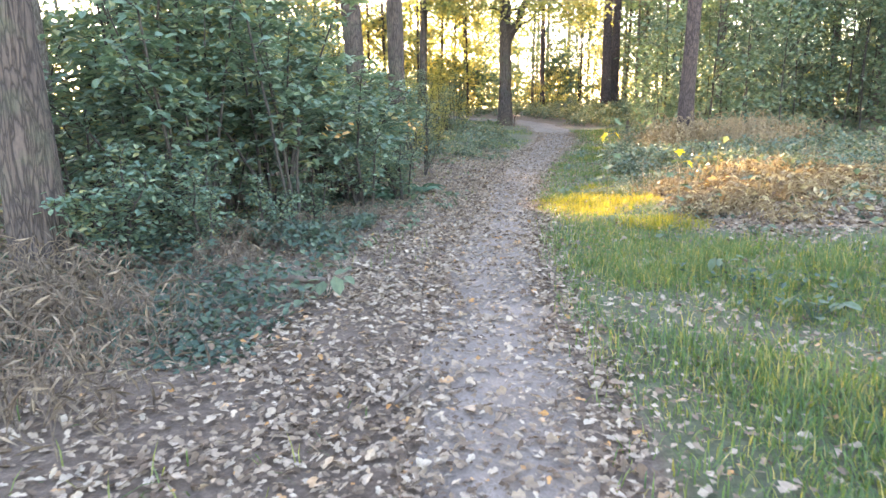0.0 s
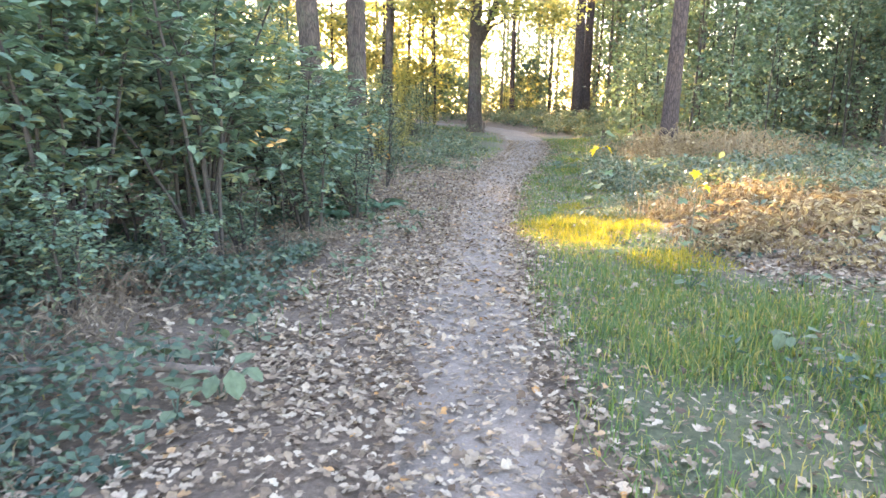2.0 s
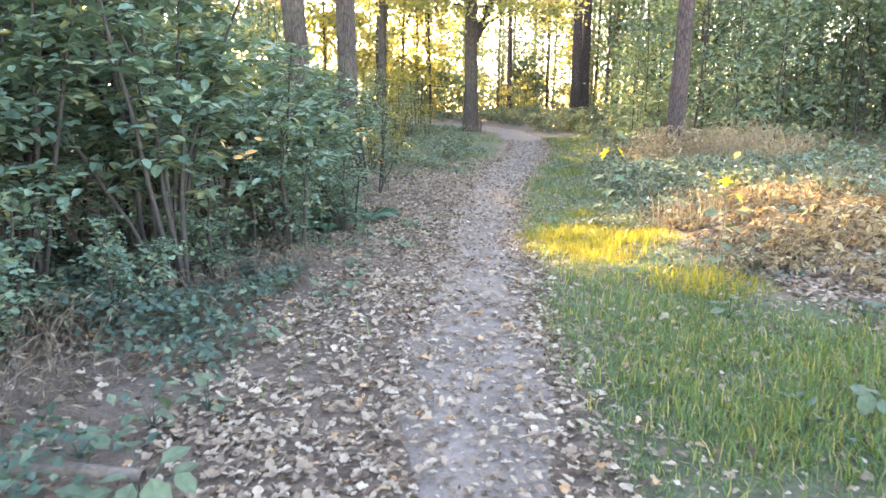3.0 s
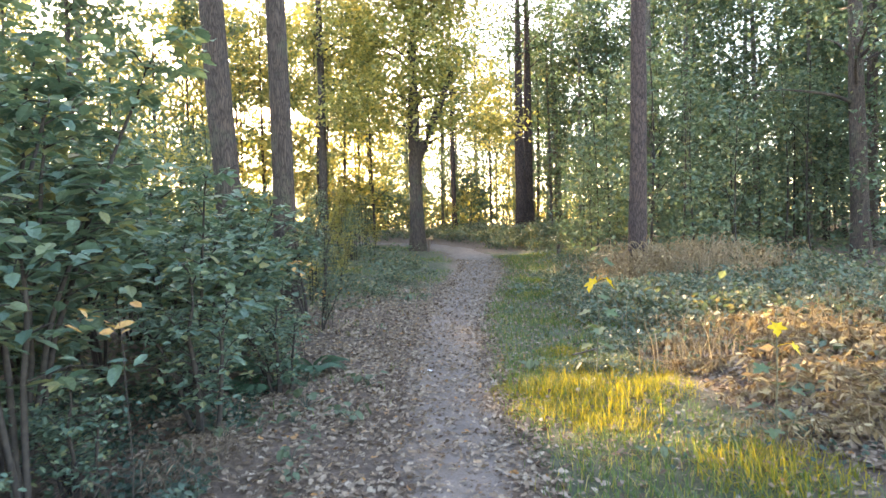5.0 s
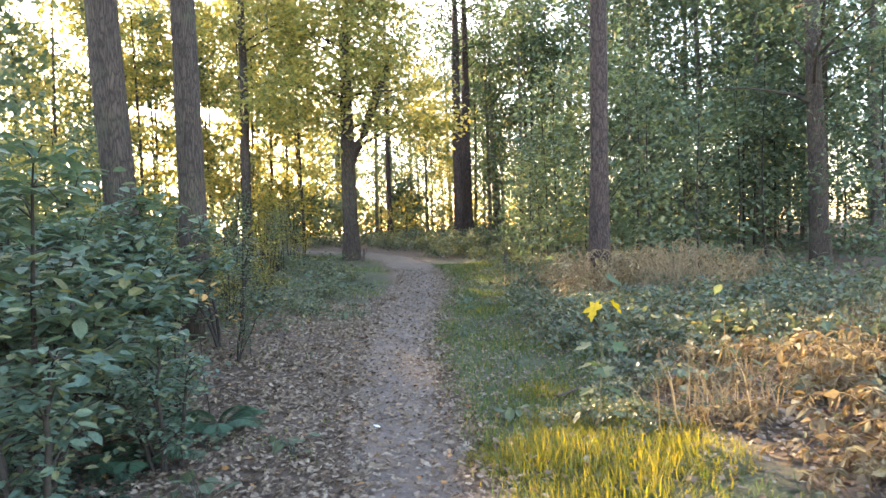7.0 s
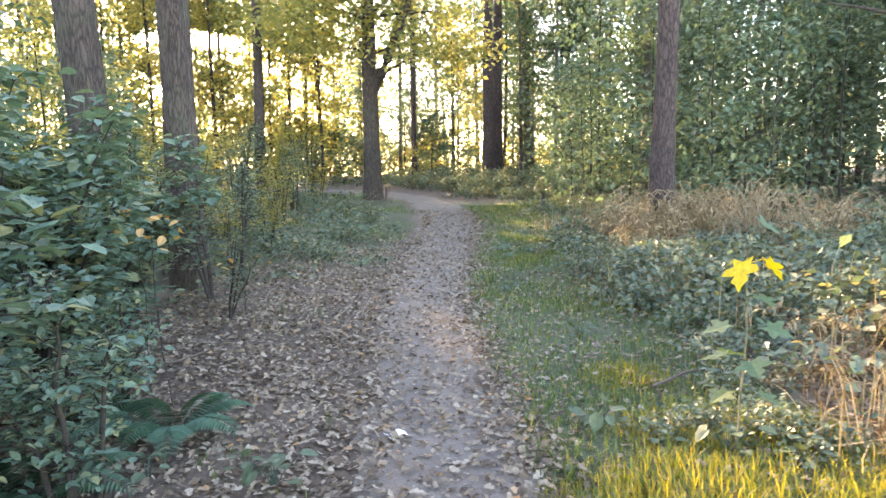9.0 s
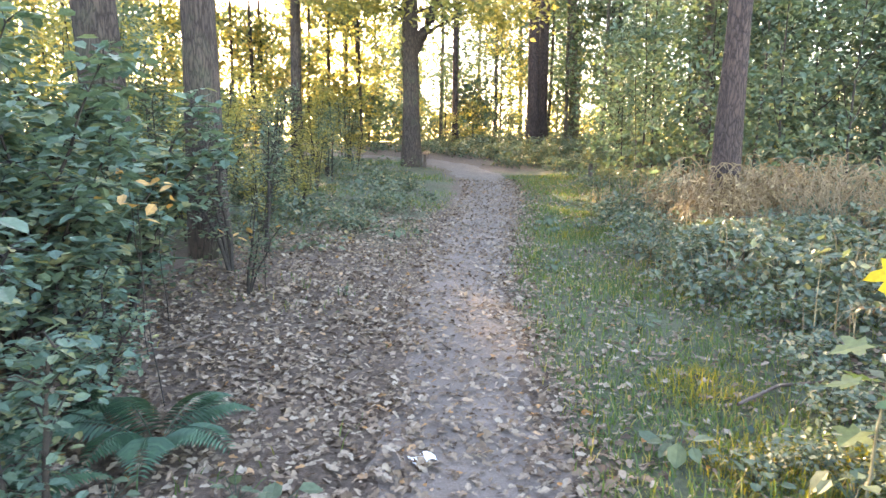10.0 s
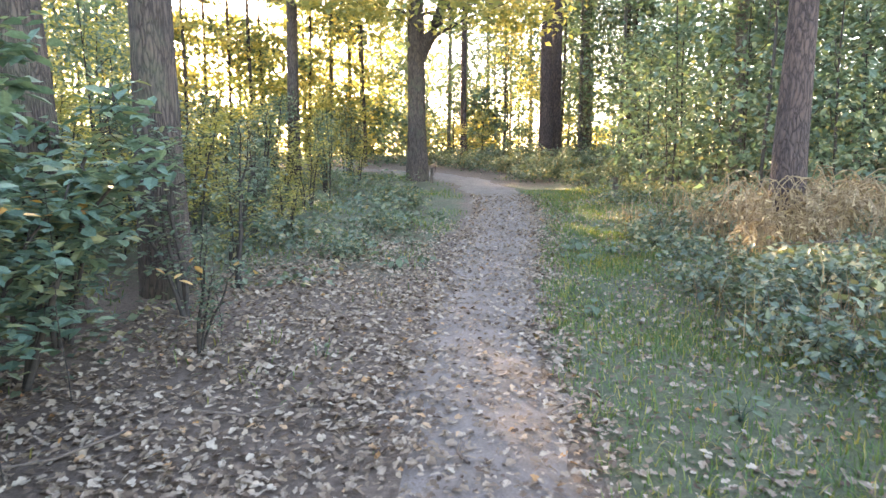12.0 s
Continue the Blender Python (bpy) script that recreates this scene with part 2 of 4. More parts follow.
# ---- mesh makers ----
def raw_mesh(name, verts, loops, sizes, material, smooth_faces=False):
    me = bpy.data.meshes.new(name)
    verts = np.ascontiguousarray(verts, dtype=np.float32)
    loops, sizes = np.asarray(loops, np.int32).ravel(), np.asarray(sizes, np.int32)
    me.vertices.add(len(verts))
    me.vertices.foreach_set("co", verts.ravel())
    me.loops.add(len(loops))
    me.loops.foreach_set("vertex_index", loops)
    me.polygons.add(len(sizes))
    me.polygons.foreach_set("loop_start", np.concatenate([[0], np.cumsum(sizes)[:-1]]).astype(np.int32))
    me.polygons.foreach_set("use_smooth", np.full(len(sizes), smooth_faces))
    me.update(calc_edges=True)
    me.materials.append(material)
    return me


class Pile:
    """Gathers pieces of one mesh."""

    def __init__(self):
        self.v, self.l, self.s, self.n = [], [], [], 0

    def put(self, verts, loops, sizes):
        self.v.append(verts)
        self.l.append(np.asarray(loops) + self.n)
        self.s.append(np.asarray(sizes))
        self.n += len(verts)

    def mesh(self, name, material, smooth_faces=False):
        return raw_mesh(name, np.concatenate(self.v), np.concatenate([a.ravel() for a in self.l]), np.concatenate(self.s), material, smooth_faces)


def tube(pile, pts, radii, sides=8, rough=0.0, flare=0.0):
    """A tapered limb along pts."""
    pts = np.asarray(pts, float)
    n = len(pts)
    radii = np.interp(np.linspace(0, 1, n), np.linspace(0, 1, len(radii)), radii)
    d = np.gradient(pts, axis=0)
    d /= np.linalg.norm(d, axis=1)[:, None] + 1e-9
    ref = np.where(np.abs(d[:, 2:3]) > 0.9, np.array([[1.0, 0, 0]]), np.array([[0, 0, 1.0]]))
    u = np.cross(d, ref)
    u /= np.linalg.norm(u, axis=1)[:, None] + 1e-9
    w = np.cross(d, u)
    a = np.linspace(0, 2 * np.pi, sides, endpoint=False)
    r = radii[:, None] * (1 + rough * rng.normal(0, 1, (n, sides)))
    if flare:
        r[0] *= 1 + flare * (1 + 0.5 * np.sin(a * 3 + rng.uniform(0, 6)))
        r[1] *= 1 + flare * 0.35
    v = pts[:, None, :] + r[:, :, None] * (np.cos(a)[None, :, None] * u[:, None, :] + np.sin(a)[None, :, None] * w[:, None, :])
    i, j = np.meshgrid(np.arange(n - 1), np.arange(sides), indexing="ij")
    jn = (j + 1) % sides
    q = np.stack([i * sides + j, (i + 1) * sides + j, (i + 1) * sides + jn, i * sides + jn], -1).reshape(-1, 4)
    pile.put(v.reshape(-1, 3), np.concatenate([q.ravel(), np.arange(n * sides - sides, n * sides)]), np.concatenate([np.full(len(q), 4), [sides]]))


RHOMB = (np.array([(0, 0, 0), (0.45, 0.33, 0.07), (1, 0, -0.05), (0.45, -0.33, 0.07)]), [0, 2, 1, 0, 3, 2], [3, 3])
BLADE6 = (np.array([(0, 0, 0), (0.28, 0.27, 0.06), (0.68, 0.25, 0.03), (1, 0, -0.08), (0.68, -0.25, 0.03), (0.28, -0.27, 0.06)]), [0, 3, 2, 1, 0, 5, 4, 3], [4, 4])
GRASS5 = (np.array([(0, 0.5, 0), (0, -0.5, 0), (0.45, 0.38, 0.62), (0.45, -0.38, 0.62), (1.0, 0, 0.92)]), [0, 1, 3, 2, 2, 3, 4], [4, 3])
_h = [(0.22, 0.20), (0.38, 0.12), (0.60, 0.29), (0.85, 0.17)]
OAK = (np.array([(0, 0, 0)] + [(x, y, 0.35 * y) for x, y in _h] + [(1, 0, 0)] + [(x, -y, 0.35 * y) for x, y in reversed(_h)]), list(range(0, 6))[::-1] + [0] + list(range(5, 10)), [6, 6])
_o = [(0.0, 0.0), (-0.12, 0.34), (0.14, 0.27), (0.22, 0.5), (0.42, 0.62), (0.46, 0.42), (0.46, 0.2), (0.66, 0.29), (0.74, 0.15)]
MAPLE = (np.array([(x, y, 0.14 * y) for x, y in _o] + [(1, 0, 0)] + [(x, -y, 0.14 * y) for x, y in reversed(_o[1:])]), list(range(0, 10))[::-1] + [0] + list(range(9, 18)), [10, 10])



def scatter(pile, shape, at, size, yaw, tilt, roll=None, widen=None):
    """Copies of a leaf shape: at (n,3), size (n,), yaw, tilt (up plus) and roll in radians."""
    tv, tl, ts = shape
    n, k = len(at), len(tv)
    if n == 0:
        return
    roll = np.zeros(n) if roll is None else roll
    v = tv[None, :, :] * np.asarray(size)[:, None, None]
    if widen is not None:
        v = v * np.stack([np.ones(n), widen, np.ones(n)], -1)[:, None, :]
    c, s = np.cos(roll)[:, None], np.sin(roll)[:, None]
    x, y, z = v[..., 0], v[..., 1] * c - v[..., 2] * s, v[..., 1] * s + v[..., 2] * c
    c, s = np.cos(tilt)[:, None], np.sin(tilt)[:, None]
    x, z = x * c - z * s, x * s + z * c
    c, s = np.cos(yaw)[:, None], np.sin(yaw)[:, None]
    v = np.stack([x * c - y * s, x * s + y * c, z], -1) + np.asarray(at)[:, None, :]
    loops = (np.asarray(tl)[None, :] + k * np.arange(n)[:, None]).ravel()
    pile.put(v.reshape(-1, 3), loops, np.tile(ts, n))


def foliage(pile, shape, at, size, spread=0.5):
    n = len(at)
    scatter(pile, shape, at, size * rng.uniform(0.7, 1.25, n), rng.uniform(0, 6.283, n), rng.normal(-0.15, spread, n), rng.normal(0, spread, n))


def part(name, mesh, parent, label="", kind=""):
    ob = new(name, mesh)
    ob.parent = parent
    return tagged(ob, label, kind=kind)


def thing(name, x, y, label, category, group="", turn=0.0, size=1.0, sink=0.0):
    ob = new(name)
    ob.matrix_basis = Matrix.Translation((x, y, float(ground_z(x, y)) - sink)) @ Matrix.Rotation(turn, 4, "Z") @ Matrix.Diagonal((size, size, size, 1))
    return tagged(ob, label, category, group)


def place_copy(ob, x, y, turn, size=1.0, sink=0.0):
    c = copy_thing(ob, Matrix.Translation((x, y, float(ground_z(x, y)) - sink)) @ Matrix.Rotation(turn, 4, "Z"))
    c.scale = (size, size, size)
    return c


def bow(a, b, lift, n=8, wobble=0.0):
    """Points from a to b, bowed by lift."""
    t = np.linspace(0, 1, n)[:, None]
    p = np.asarray(a) * (1 - t) + np.asarray(b) * t
    p[:, 2] += lift * 4 * (t * (1 - t))[:, 0]
    if wobble:
        p[1:] += np.cumsum(rng.normal(0, wobble, (n - 1, 3)), 0)
    return p


# ---- setting ----
def spaced(lo, hi, fine_lo, fine_hi, step):
    inner = np.arange(fine_lo, fine_hi + 1e-6, step)
    g = [step]
    while sum(g) < max(hi - fine_hi, fine_lo - lo):
        g.append(g[-1] * 1.16)
    g = np.cumsum(g)
    return np.concatenate([(fine_lo - g)[::-1], inner, fine_hi + g])


def build_ground():
    xs, ys = spaced(-600, 600, -4, 8, 0.16), spaced(-600, 700, -1, 34, 0.2)
    X, Y = np.meshgrid(xs, ys)
    x, y = X.ravel(), Y.ravel()
    v = np.stack([x, y, ground_z(x, y)], -1)
    nx, ny = len(xs), len(ys)
    i, j = np.meshgrid(np.arange(ny - 1), np.arange(nx - 1), indexing="ij")
    q = np.stack([i * nx + j, i * nx + j + 1, (i + 1) * nx + j + 1, (i + 1) * nx + j], -1).reshape(-1, 4)
    me = raw_mesh("ground", v, q, np.full(len(q), 4), M_SOIL, True)
    s = off_path(x, y)
    turf = smooth((s - 0.45) / 0.4) * smooth((np.interp(y, [6, 8, 13, 15], [5.5, 2.9, 3.0, 5.5]) - s) / 1.2) * smooth((34 - y) / 6) + 0.5 * smooth((-s - 0.7) / 0.5) * smooth((y - 18) / 4) * smooth((50 - y) / 10)
    turf = np.where(y > 60, 1.0, turf)
    at = me.attributes.new("turf", "FLOAT", "POINT")
    at.data.foreach_set("value", turf.astype(np.float32))
    tagged(new("ground", me), "brown leaf-mould forest floor with patches of turf", "ground", kind="structure")


def build_path():
    k = np.linspace(-1, 1, 15)
    tx, ty = np.gradient(_px), np.gradient(_py)
    ln = np.hypot(tx, ty)
    nx, ny = ty / ln, -tx / ln
    keep = (_py > -20) & (_px > -12)
    n = int(keep.sum())
    edge = half_width(_py) * 1.25 * (1 + 0.16 * np.sin(_py * 2.1) + 0.1 * np.sin(_py * 5.3 + 1))
    x = (_px[:, None] + nx[:, None] * k * edge[:, None])[keep]
    y = (_py[:, None] + ny[:, None] * k * edge[:, None])[keep]
    z = ground_z(x, y) + 0.02 - 0.045 * np.abs(k)[None, :] ** 3 + 0.006 * ripple(x, y, 7.0, 3.0)
    v = np.stack([x, y, z], -1).reshape(-1, 3)
    m = len(k)
    i, j = np.meshgrid(np.arange(n - 1), np.arange(m - 1), indexing="ij")
    q = np.stack([i * m + j, i * m + j + 1, (i + 1) * m + j + 1, (i + 1) * m + j], -1).reshape(-1, 4)
    tagged(new("path", raw_mesh("path", v, q, np.full(len(q), 4), M_DIRT, True)), "narrow winding footpath of trodden grey-brown dirt", "path", kind="structure")


build_ground()
build_path()


# ---- trees ----
def crown_points(n, base, top, radius, clusters, flat=0.45):
    """Leaf places in clumps round a stem, widest at a third of the height."""
    t = rng.uniform(0, 1, clusters) ** 0.8
    h = base + (top - base) * t
    r = radius * np.sqrt(rng.uniform(0.02, 1, clusters)) * np.interp(t, [0, 0.3, 1], [0.75, 1.0, 0.25])
    a = rng.uniform(0, 6.283, clusters)
    c = np.stack([r * np.cos(a), r * np.sin(a), h], -1)
    w = rng.integers(0, clusters, n)
    g = 0.14 * radius + 0.18
    return c, c[w] + rng.normal(0, 1, (n, 3)) * np.array([g, g, g * flat])


def tree(name, x, y, label, category, height, girth, base, radius, leaves, leaf, bark, mat, lean=(0, 0), group="", limbs=10, clusters=40, turn=0.0, fork=None, sides=10, gaps=False):
    ob = thing(name, x, y, label, category, group, turn, sink=0.05)
    n = 14
    t = np.linspace(0, 1, n)
    spine = np.stack([lean[0] * t * height + 0.05 * np.sin(t * 5 + x), lean[1] * t * height + 0.05 * np.cos(t * 4 + y) - 0.05, t * height], -1)
    wood = Pile()
    tube(wood, spine, [girth / 2, girth * 0.46, girth * 0.38, girth * 0.22, 0.02], sides, 0.035, 0.28)
    stem = part("trunk", wood.mesh("trunk", bark, True), ob)
    centres, pts = crown_points(leaves, base, height, radius, clusters)
    pts[:, :2] += np.stack([np.interp(pts[:, 2], spine[:, 2], spine[:, i]) for i in (0, 1)], -1)
    centres[:, :2] += np.stack([np.interp(centres[:, 2], spine[:, 2], spine[:, i]) for i in (0, 1)], -1)
    for c in centres[:limbs]:
        h = max(c[2] - rng.uniform(0.3, 1.2), base * 0.6)
        s = np.array([np.interp(h, spine[:, 2], spine[:, 0]), np.interp(h, spine[:, 2], spine[:, 1]), h])
        arm = Pile()
        tube(arm, bow(s, c, 0.15, 5, 0.04), [girth * 0.13 * (1.2 - h / height) + 0.008, 0.006], 4 if limbs < 9 else 6)
        part("branch", arm.mesh("branch", bark, True), stem)
    if fork:
        h, dx, dy, up, r = fork
        s = np.array([np.interp(h, spine[:, 2], spine[:, 0]), np.interp(h, spine[:, 2], spine[:, 1]), h])
        arm = Pile()
        tube(arm, bow(s, s + np.array([dx, dy, up]), -0.25, 9, 0.02), [r, r * 0.8, r * 0.4], 8, 0.03)
        part("fork", arm.mesh("fork", bark, True), stem)
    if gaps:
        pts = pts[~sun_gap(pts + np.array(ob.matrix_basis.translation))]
    leafage = Pile()
    foliage(leafage, RHOMB, pts, leaf)
    part("crown", leafage.mesh("crown", mat), ob)
    return ob


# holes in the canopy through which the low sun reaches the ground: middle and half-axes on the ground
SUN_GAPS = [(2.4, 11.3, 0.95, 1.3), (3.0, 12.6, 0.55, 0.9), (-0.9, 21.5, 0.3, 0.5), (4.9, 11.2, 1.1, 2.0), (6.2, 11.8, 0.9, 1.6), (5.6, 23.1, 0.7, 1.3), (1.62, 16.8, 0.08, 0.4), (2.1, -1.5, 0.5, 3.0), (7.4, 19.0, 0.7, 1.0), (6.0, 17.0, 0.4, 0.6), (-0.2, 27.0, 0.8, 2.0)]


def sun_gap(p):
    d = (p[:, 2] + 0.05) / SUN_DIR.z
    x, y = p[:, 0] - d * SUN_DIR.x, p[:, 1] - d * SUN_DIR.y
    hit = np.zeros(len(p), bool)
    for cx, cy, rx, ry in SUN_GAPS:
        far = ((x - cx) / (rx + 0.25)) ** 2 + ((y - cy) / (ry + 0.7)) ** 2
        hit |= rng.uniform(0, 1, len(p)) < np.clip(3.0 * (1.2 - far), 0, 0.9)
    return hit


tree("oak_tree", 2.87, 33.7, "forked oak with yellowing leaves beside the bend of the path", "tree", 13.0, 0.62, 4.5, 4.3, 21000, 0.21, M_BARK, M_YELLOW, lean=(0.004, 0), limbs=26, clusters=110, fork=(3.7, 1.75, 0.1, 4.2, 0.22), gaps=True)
tree("tree", -1.2, 19.15, "straight brown-barked tree standing in the leaf litter", "tree", 18, 0.46, 8.5, 2.4, 3500, 0.15, M_BARK, M_GREEN, lean=(-0.022, 0), sides=14)
tree("tree", -2.08, 18.3, "leaning brown-barked tree among shrubs", "tree", 18, 0.52, 8.5, 2.6, 3500, 0.15, M_BARK, M_GREEN, lean=(-0.055, 0), sides=14)
tree("pine_tree", 6.94, 20.6, "tall pine with reddish-brown bark above dead bracken", "tree", 20, 0.41, 10.5, 2.6, 4500, 0.15, M_PINE, M_NEEDLE, lean=(0.022, 0), limbs=14, sides=14)
tree("tree", -3.5, 6.0, "rough-barked tree beside dry grass", "tree", 14, 0.42, 6.0, 2.4, 3500, 0.14, M_BARK, M_GREEN)
tree("tree", -4.6, 8.2, "dark trunk behind leafy shrubs", "tree", 14, 0.30, 5.0, 2.2, 3500, 0.14, M_GREY, M_GREEN)
tree("pine_tree", 9.8, 43.0, "pine with dark bark, close beside another trunk", "tree", 18, 0.58, 10, 2.8, 4000, 0.18, M_PINE, M_NEEDLE, group="pair of pines")
tree("pine_tree", 10.45, 43.6, "pine with dark bark, close beside another trunk", "tree", 18, 0.55, 10, 2.8, 4000, 0.18, M_PINE, M_NEEDLE, group="pair of pines")
tree("tree", 13.8, 49.0, "slim grey-barked tree at the wood's edge", "tree", 16, 0.5, 8, 2.6, 3500, 0.2, M_GREY, M_GREEN, lean=(-0.01, 0))
tree("tree", 15.0, 23.1, "dark tree in the shade of dense leaves", "tree", 16, 0.5, 3.2, 3.6, 10000, 0.14, M_BARK, M_GREEN, limbs=24, clusters=90)
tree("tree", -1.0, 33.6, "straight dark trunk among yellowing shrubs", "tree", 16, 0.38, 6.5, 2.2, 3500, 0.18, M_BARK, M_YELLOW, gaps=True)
tree("tree", 11.4, 29.5, "grey trunk standing in dense green leaves", "tree", 17, 0.34, 4.5, 2.6, 5500, 0.16, M_GREY, M_GREEN, clusters=70)
tree("tree", 18.2, 26.5, "dark tree in the shade of dense leaves", "tree", 17, 0.42, 3.0, 3.2, 7000, 0.16, M_BARK, M_GREEN, limbs=16, clusters=80)

# forest further off: five grown trees and four saplings, each repeated
WOOD = "slender woodland tree with thin leafy branches"
POLES = [tree("tree", -8.0, 27.0, WOOD, "tree", 15, 0.24, 3.2, 2.3, 2450, 0.255, M_GREY, M_GREEN, group="woodland trees", limbs=4, clusters=80, sides=7),
         tree("tree", -13.0, 33.0, WOOD, "tree", 13, 0.20, 2.4, 2.2, 2450, 0.255, M_BARK, M_GREEN, lean=(0.02, 0), group="woodland trees", limbs=4, clusters=80, sides=7),
         tree("tree", 18.0, 33.0, WOOD, "tree", 16, 0.30, 4.0, 2.9, 2900, 0.26, M_GREY, M_GREEN, lean=(-0.02, 0), group="woodland trees", limbs=4, clusters=80, sides=7),
         tree("tree", 21.0, 27.0, "tall pine pole with a high crown", "tree", 17, 0.30, 8.0, 2.6, 2400, 0.24, M_PINE, M_NEEDLE, group="woodland trees", limbs=4, clusters=60, sides=7),
         tree("tree", -9.5, 47.0, "slender tree with autumn leaves tinted yellow as if backlit", "tree", 13, 0.20, 2.2, 2.4, 2400, 0.255, M_BARK, M_YELLOW, group="woodland trees", limbs=4, clusters=80, sides=7)]
FAR = [tree("tree", -30.0, 80.0, "distant tree beyond the open ground", "tree", 15, 0.3, 1.5, 3.6, 800, 0.55, M_BARK, M_GREEN, group="distant trees", limbs=3, clusters=50, sides=6),
       tree("tree", 26.0, 84.0, "distant tree beyond the open ground", "tree", 13, 0.3, 1.0, 3.6, 800, 0.55, M_BARK, M_YELLOW, group="distant trees", limbs=3, clusters=50, sides=6)]
BUSHES = [tree("bush", -11.0, 52.0, "leafy bush at the far edge of the wood", "bush", 3.6, 0.07, 0.15, 1.9, 600, 0.35, M_STEM, M_GREEN, group="bushes", limbs=3, clusters=30, sides=5),
          tree("bush", 10.5, 64.0, "yellowing bush at the far edge of the wood", "bush", 3.2, 0.07, 0.15, 1.9, 600, 0.35, M_STEM, M_YELLOW, group="bushes", limbs=3, clusters=30, sides=5)]
YOUNG = "leafy green sapling in the undergrowth"
SAPLINGS = [tree("sapling", 11.0, 26.0, YOUNG, "sapling", 6.0, 0.08, 0.5, 1.7, 1080, 0.17, M_STEM, M_GREEN, group="saplings", limbs=4, clusters=44, sides=5),
            tree("sapling", 13.0, 30.0, YOUNG, "sapling", 4.5, 0.06, 0.4, 1.5, 950, 0.17, M_STEM, M_GREEN, group="saplings", limbs=4, clusters=40, sides=5),
            tree("sapling", -4.6, 27.4, "sapling with yellowing, sunlit-toned leaves behind the shrubs", "sapling", 4.4, 0.05, 0.4, 1.4, 1000, 0.14, M_STEM, M_YELLOW, group="saplings", limbs=4, clusters=34, sides=5),
            tree("sapling", -6.4, 33.0, "thin sapling with yellow-green leaves", "sapling", 5.5, 0.06, 0.5, 1.5, 1100, 0.15, M_STEM, M_GREEN, group="saplings", limbs=4, clusters=34, sides=5)]
SLANT = math.tan(radians(SUN_AZ))
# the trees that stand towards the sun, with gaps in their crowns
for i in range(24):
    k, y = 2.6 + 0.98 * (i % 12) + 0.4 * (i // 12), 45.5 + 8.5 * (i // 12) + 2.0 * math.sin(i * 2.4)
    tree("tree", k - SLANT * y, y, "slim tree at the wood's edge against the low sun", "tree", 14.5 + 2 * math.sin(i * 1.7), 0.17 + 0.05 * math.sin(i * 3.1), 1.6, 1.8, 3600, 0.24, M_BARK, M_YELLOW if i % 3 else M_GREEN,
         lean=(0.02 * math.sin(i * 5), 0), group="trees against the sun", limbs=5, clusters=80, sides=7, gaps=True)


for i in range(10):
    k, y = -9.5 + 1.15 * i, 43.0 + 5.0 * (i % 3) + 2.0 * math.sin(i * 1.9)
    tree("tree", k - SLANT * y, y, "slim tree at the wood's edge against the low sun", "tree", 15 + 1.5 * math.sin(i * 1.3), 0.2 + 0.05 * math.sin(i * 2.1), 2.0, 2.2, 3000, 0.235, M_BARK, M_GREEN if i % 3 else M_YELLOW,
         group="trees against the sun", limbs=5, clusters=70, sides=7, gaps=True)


def ahead(x, y, margin=4.0):
    """Whether a place lies in the wedge of wood that the path heads into."""
    return -0.68 * y - margin < x < 0.76 * y + margin


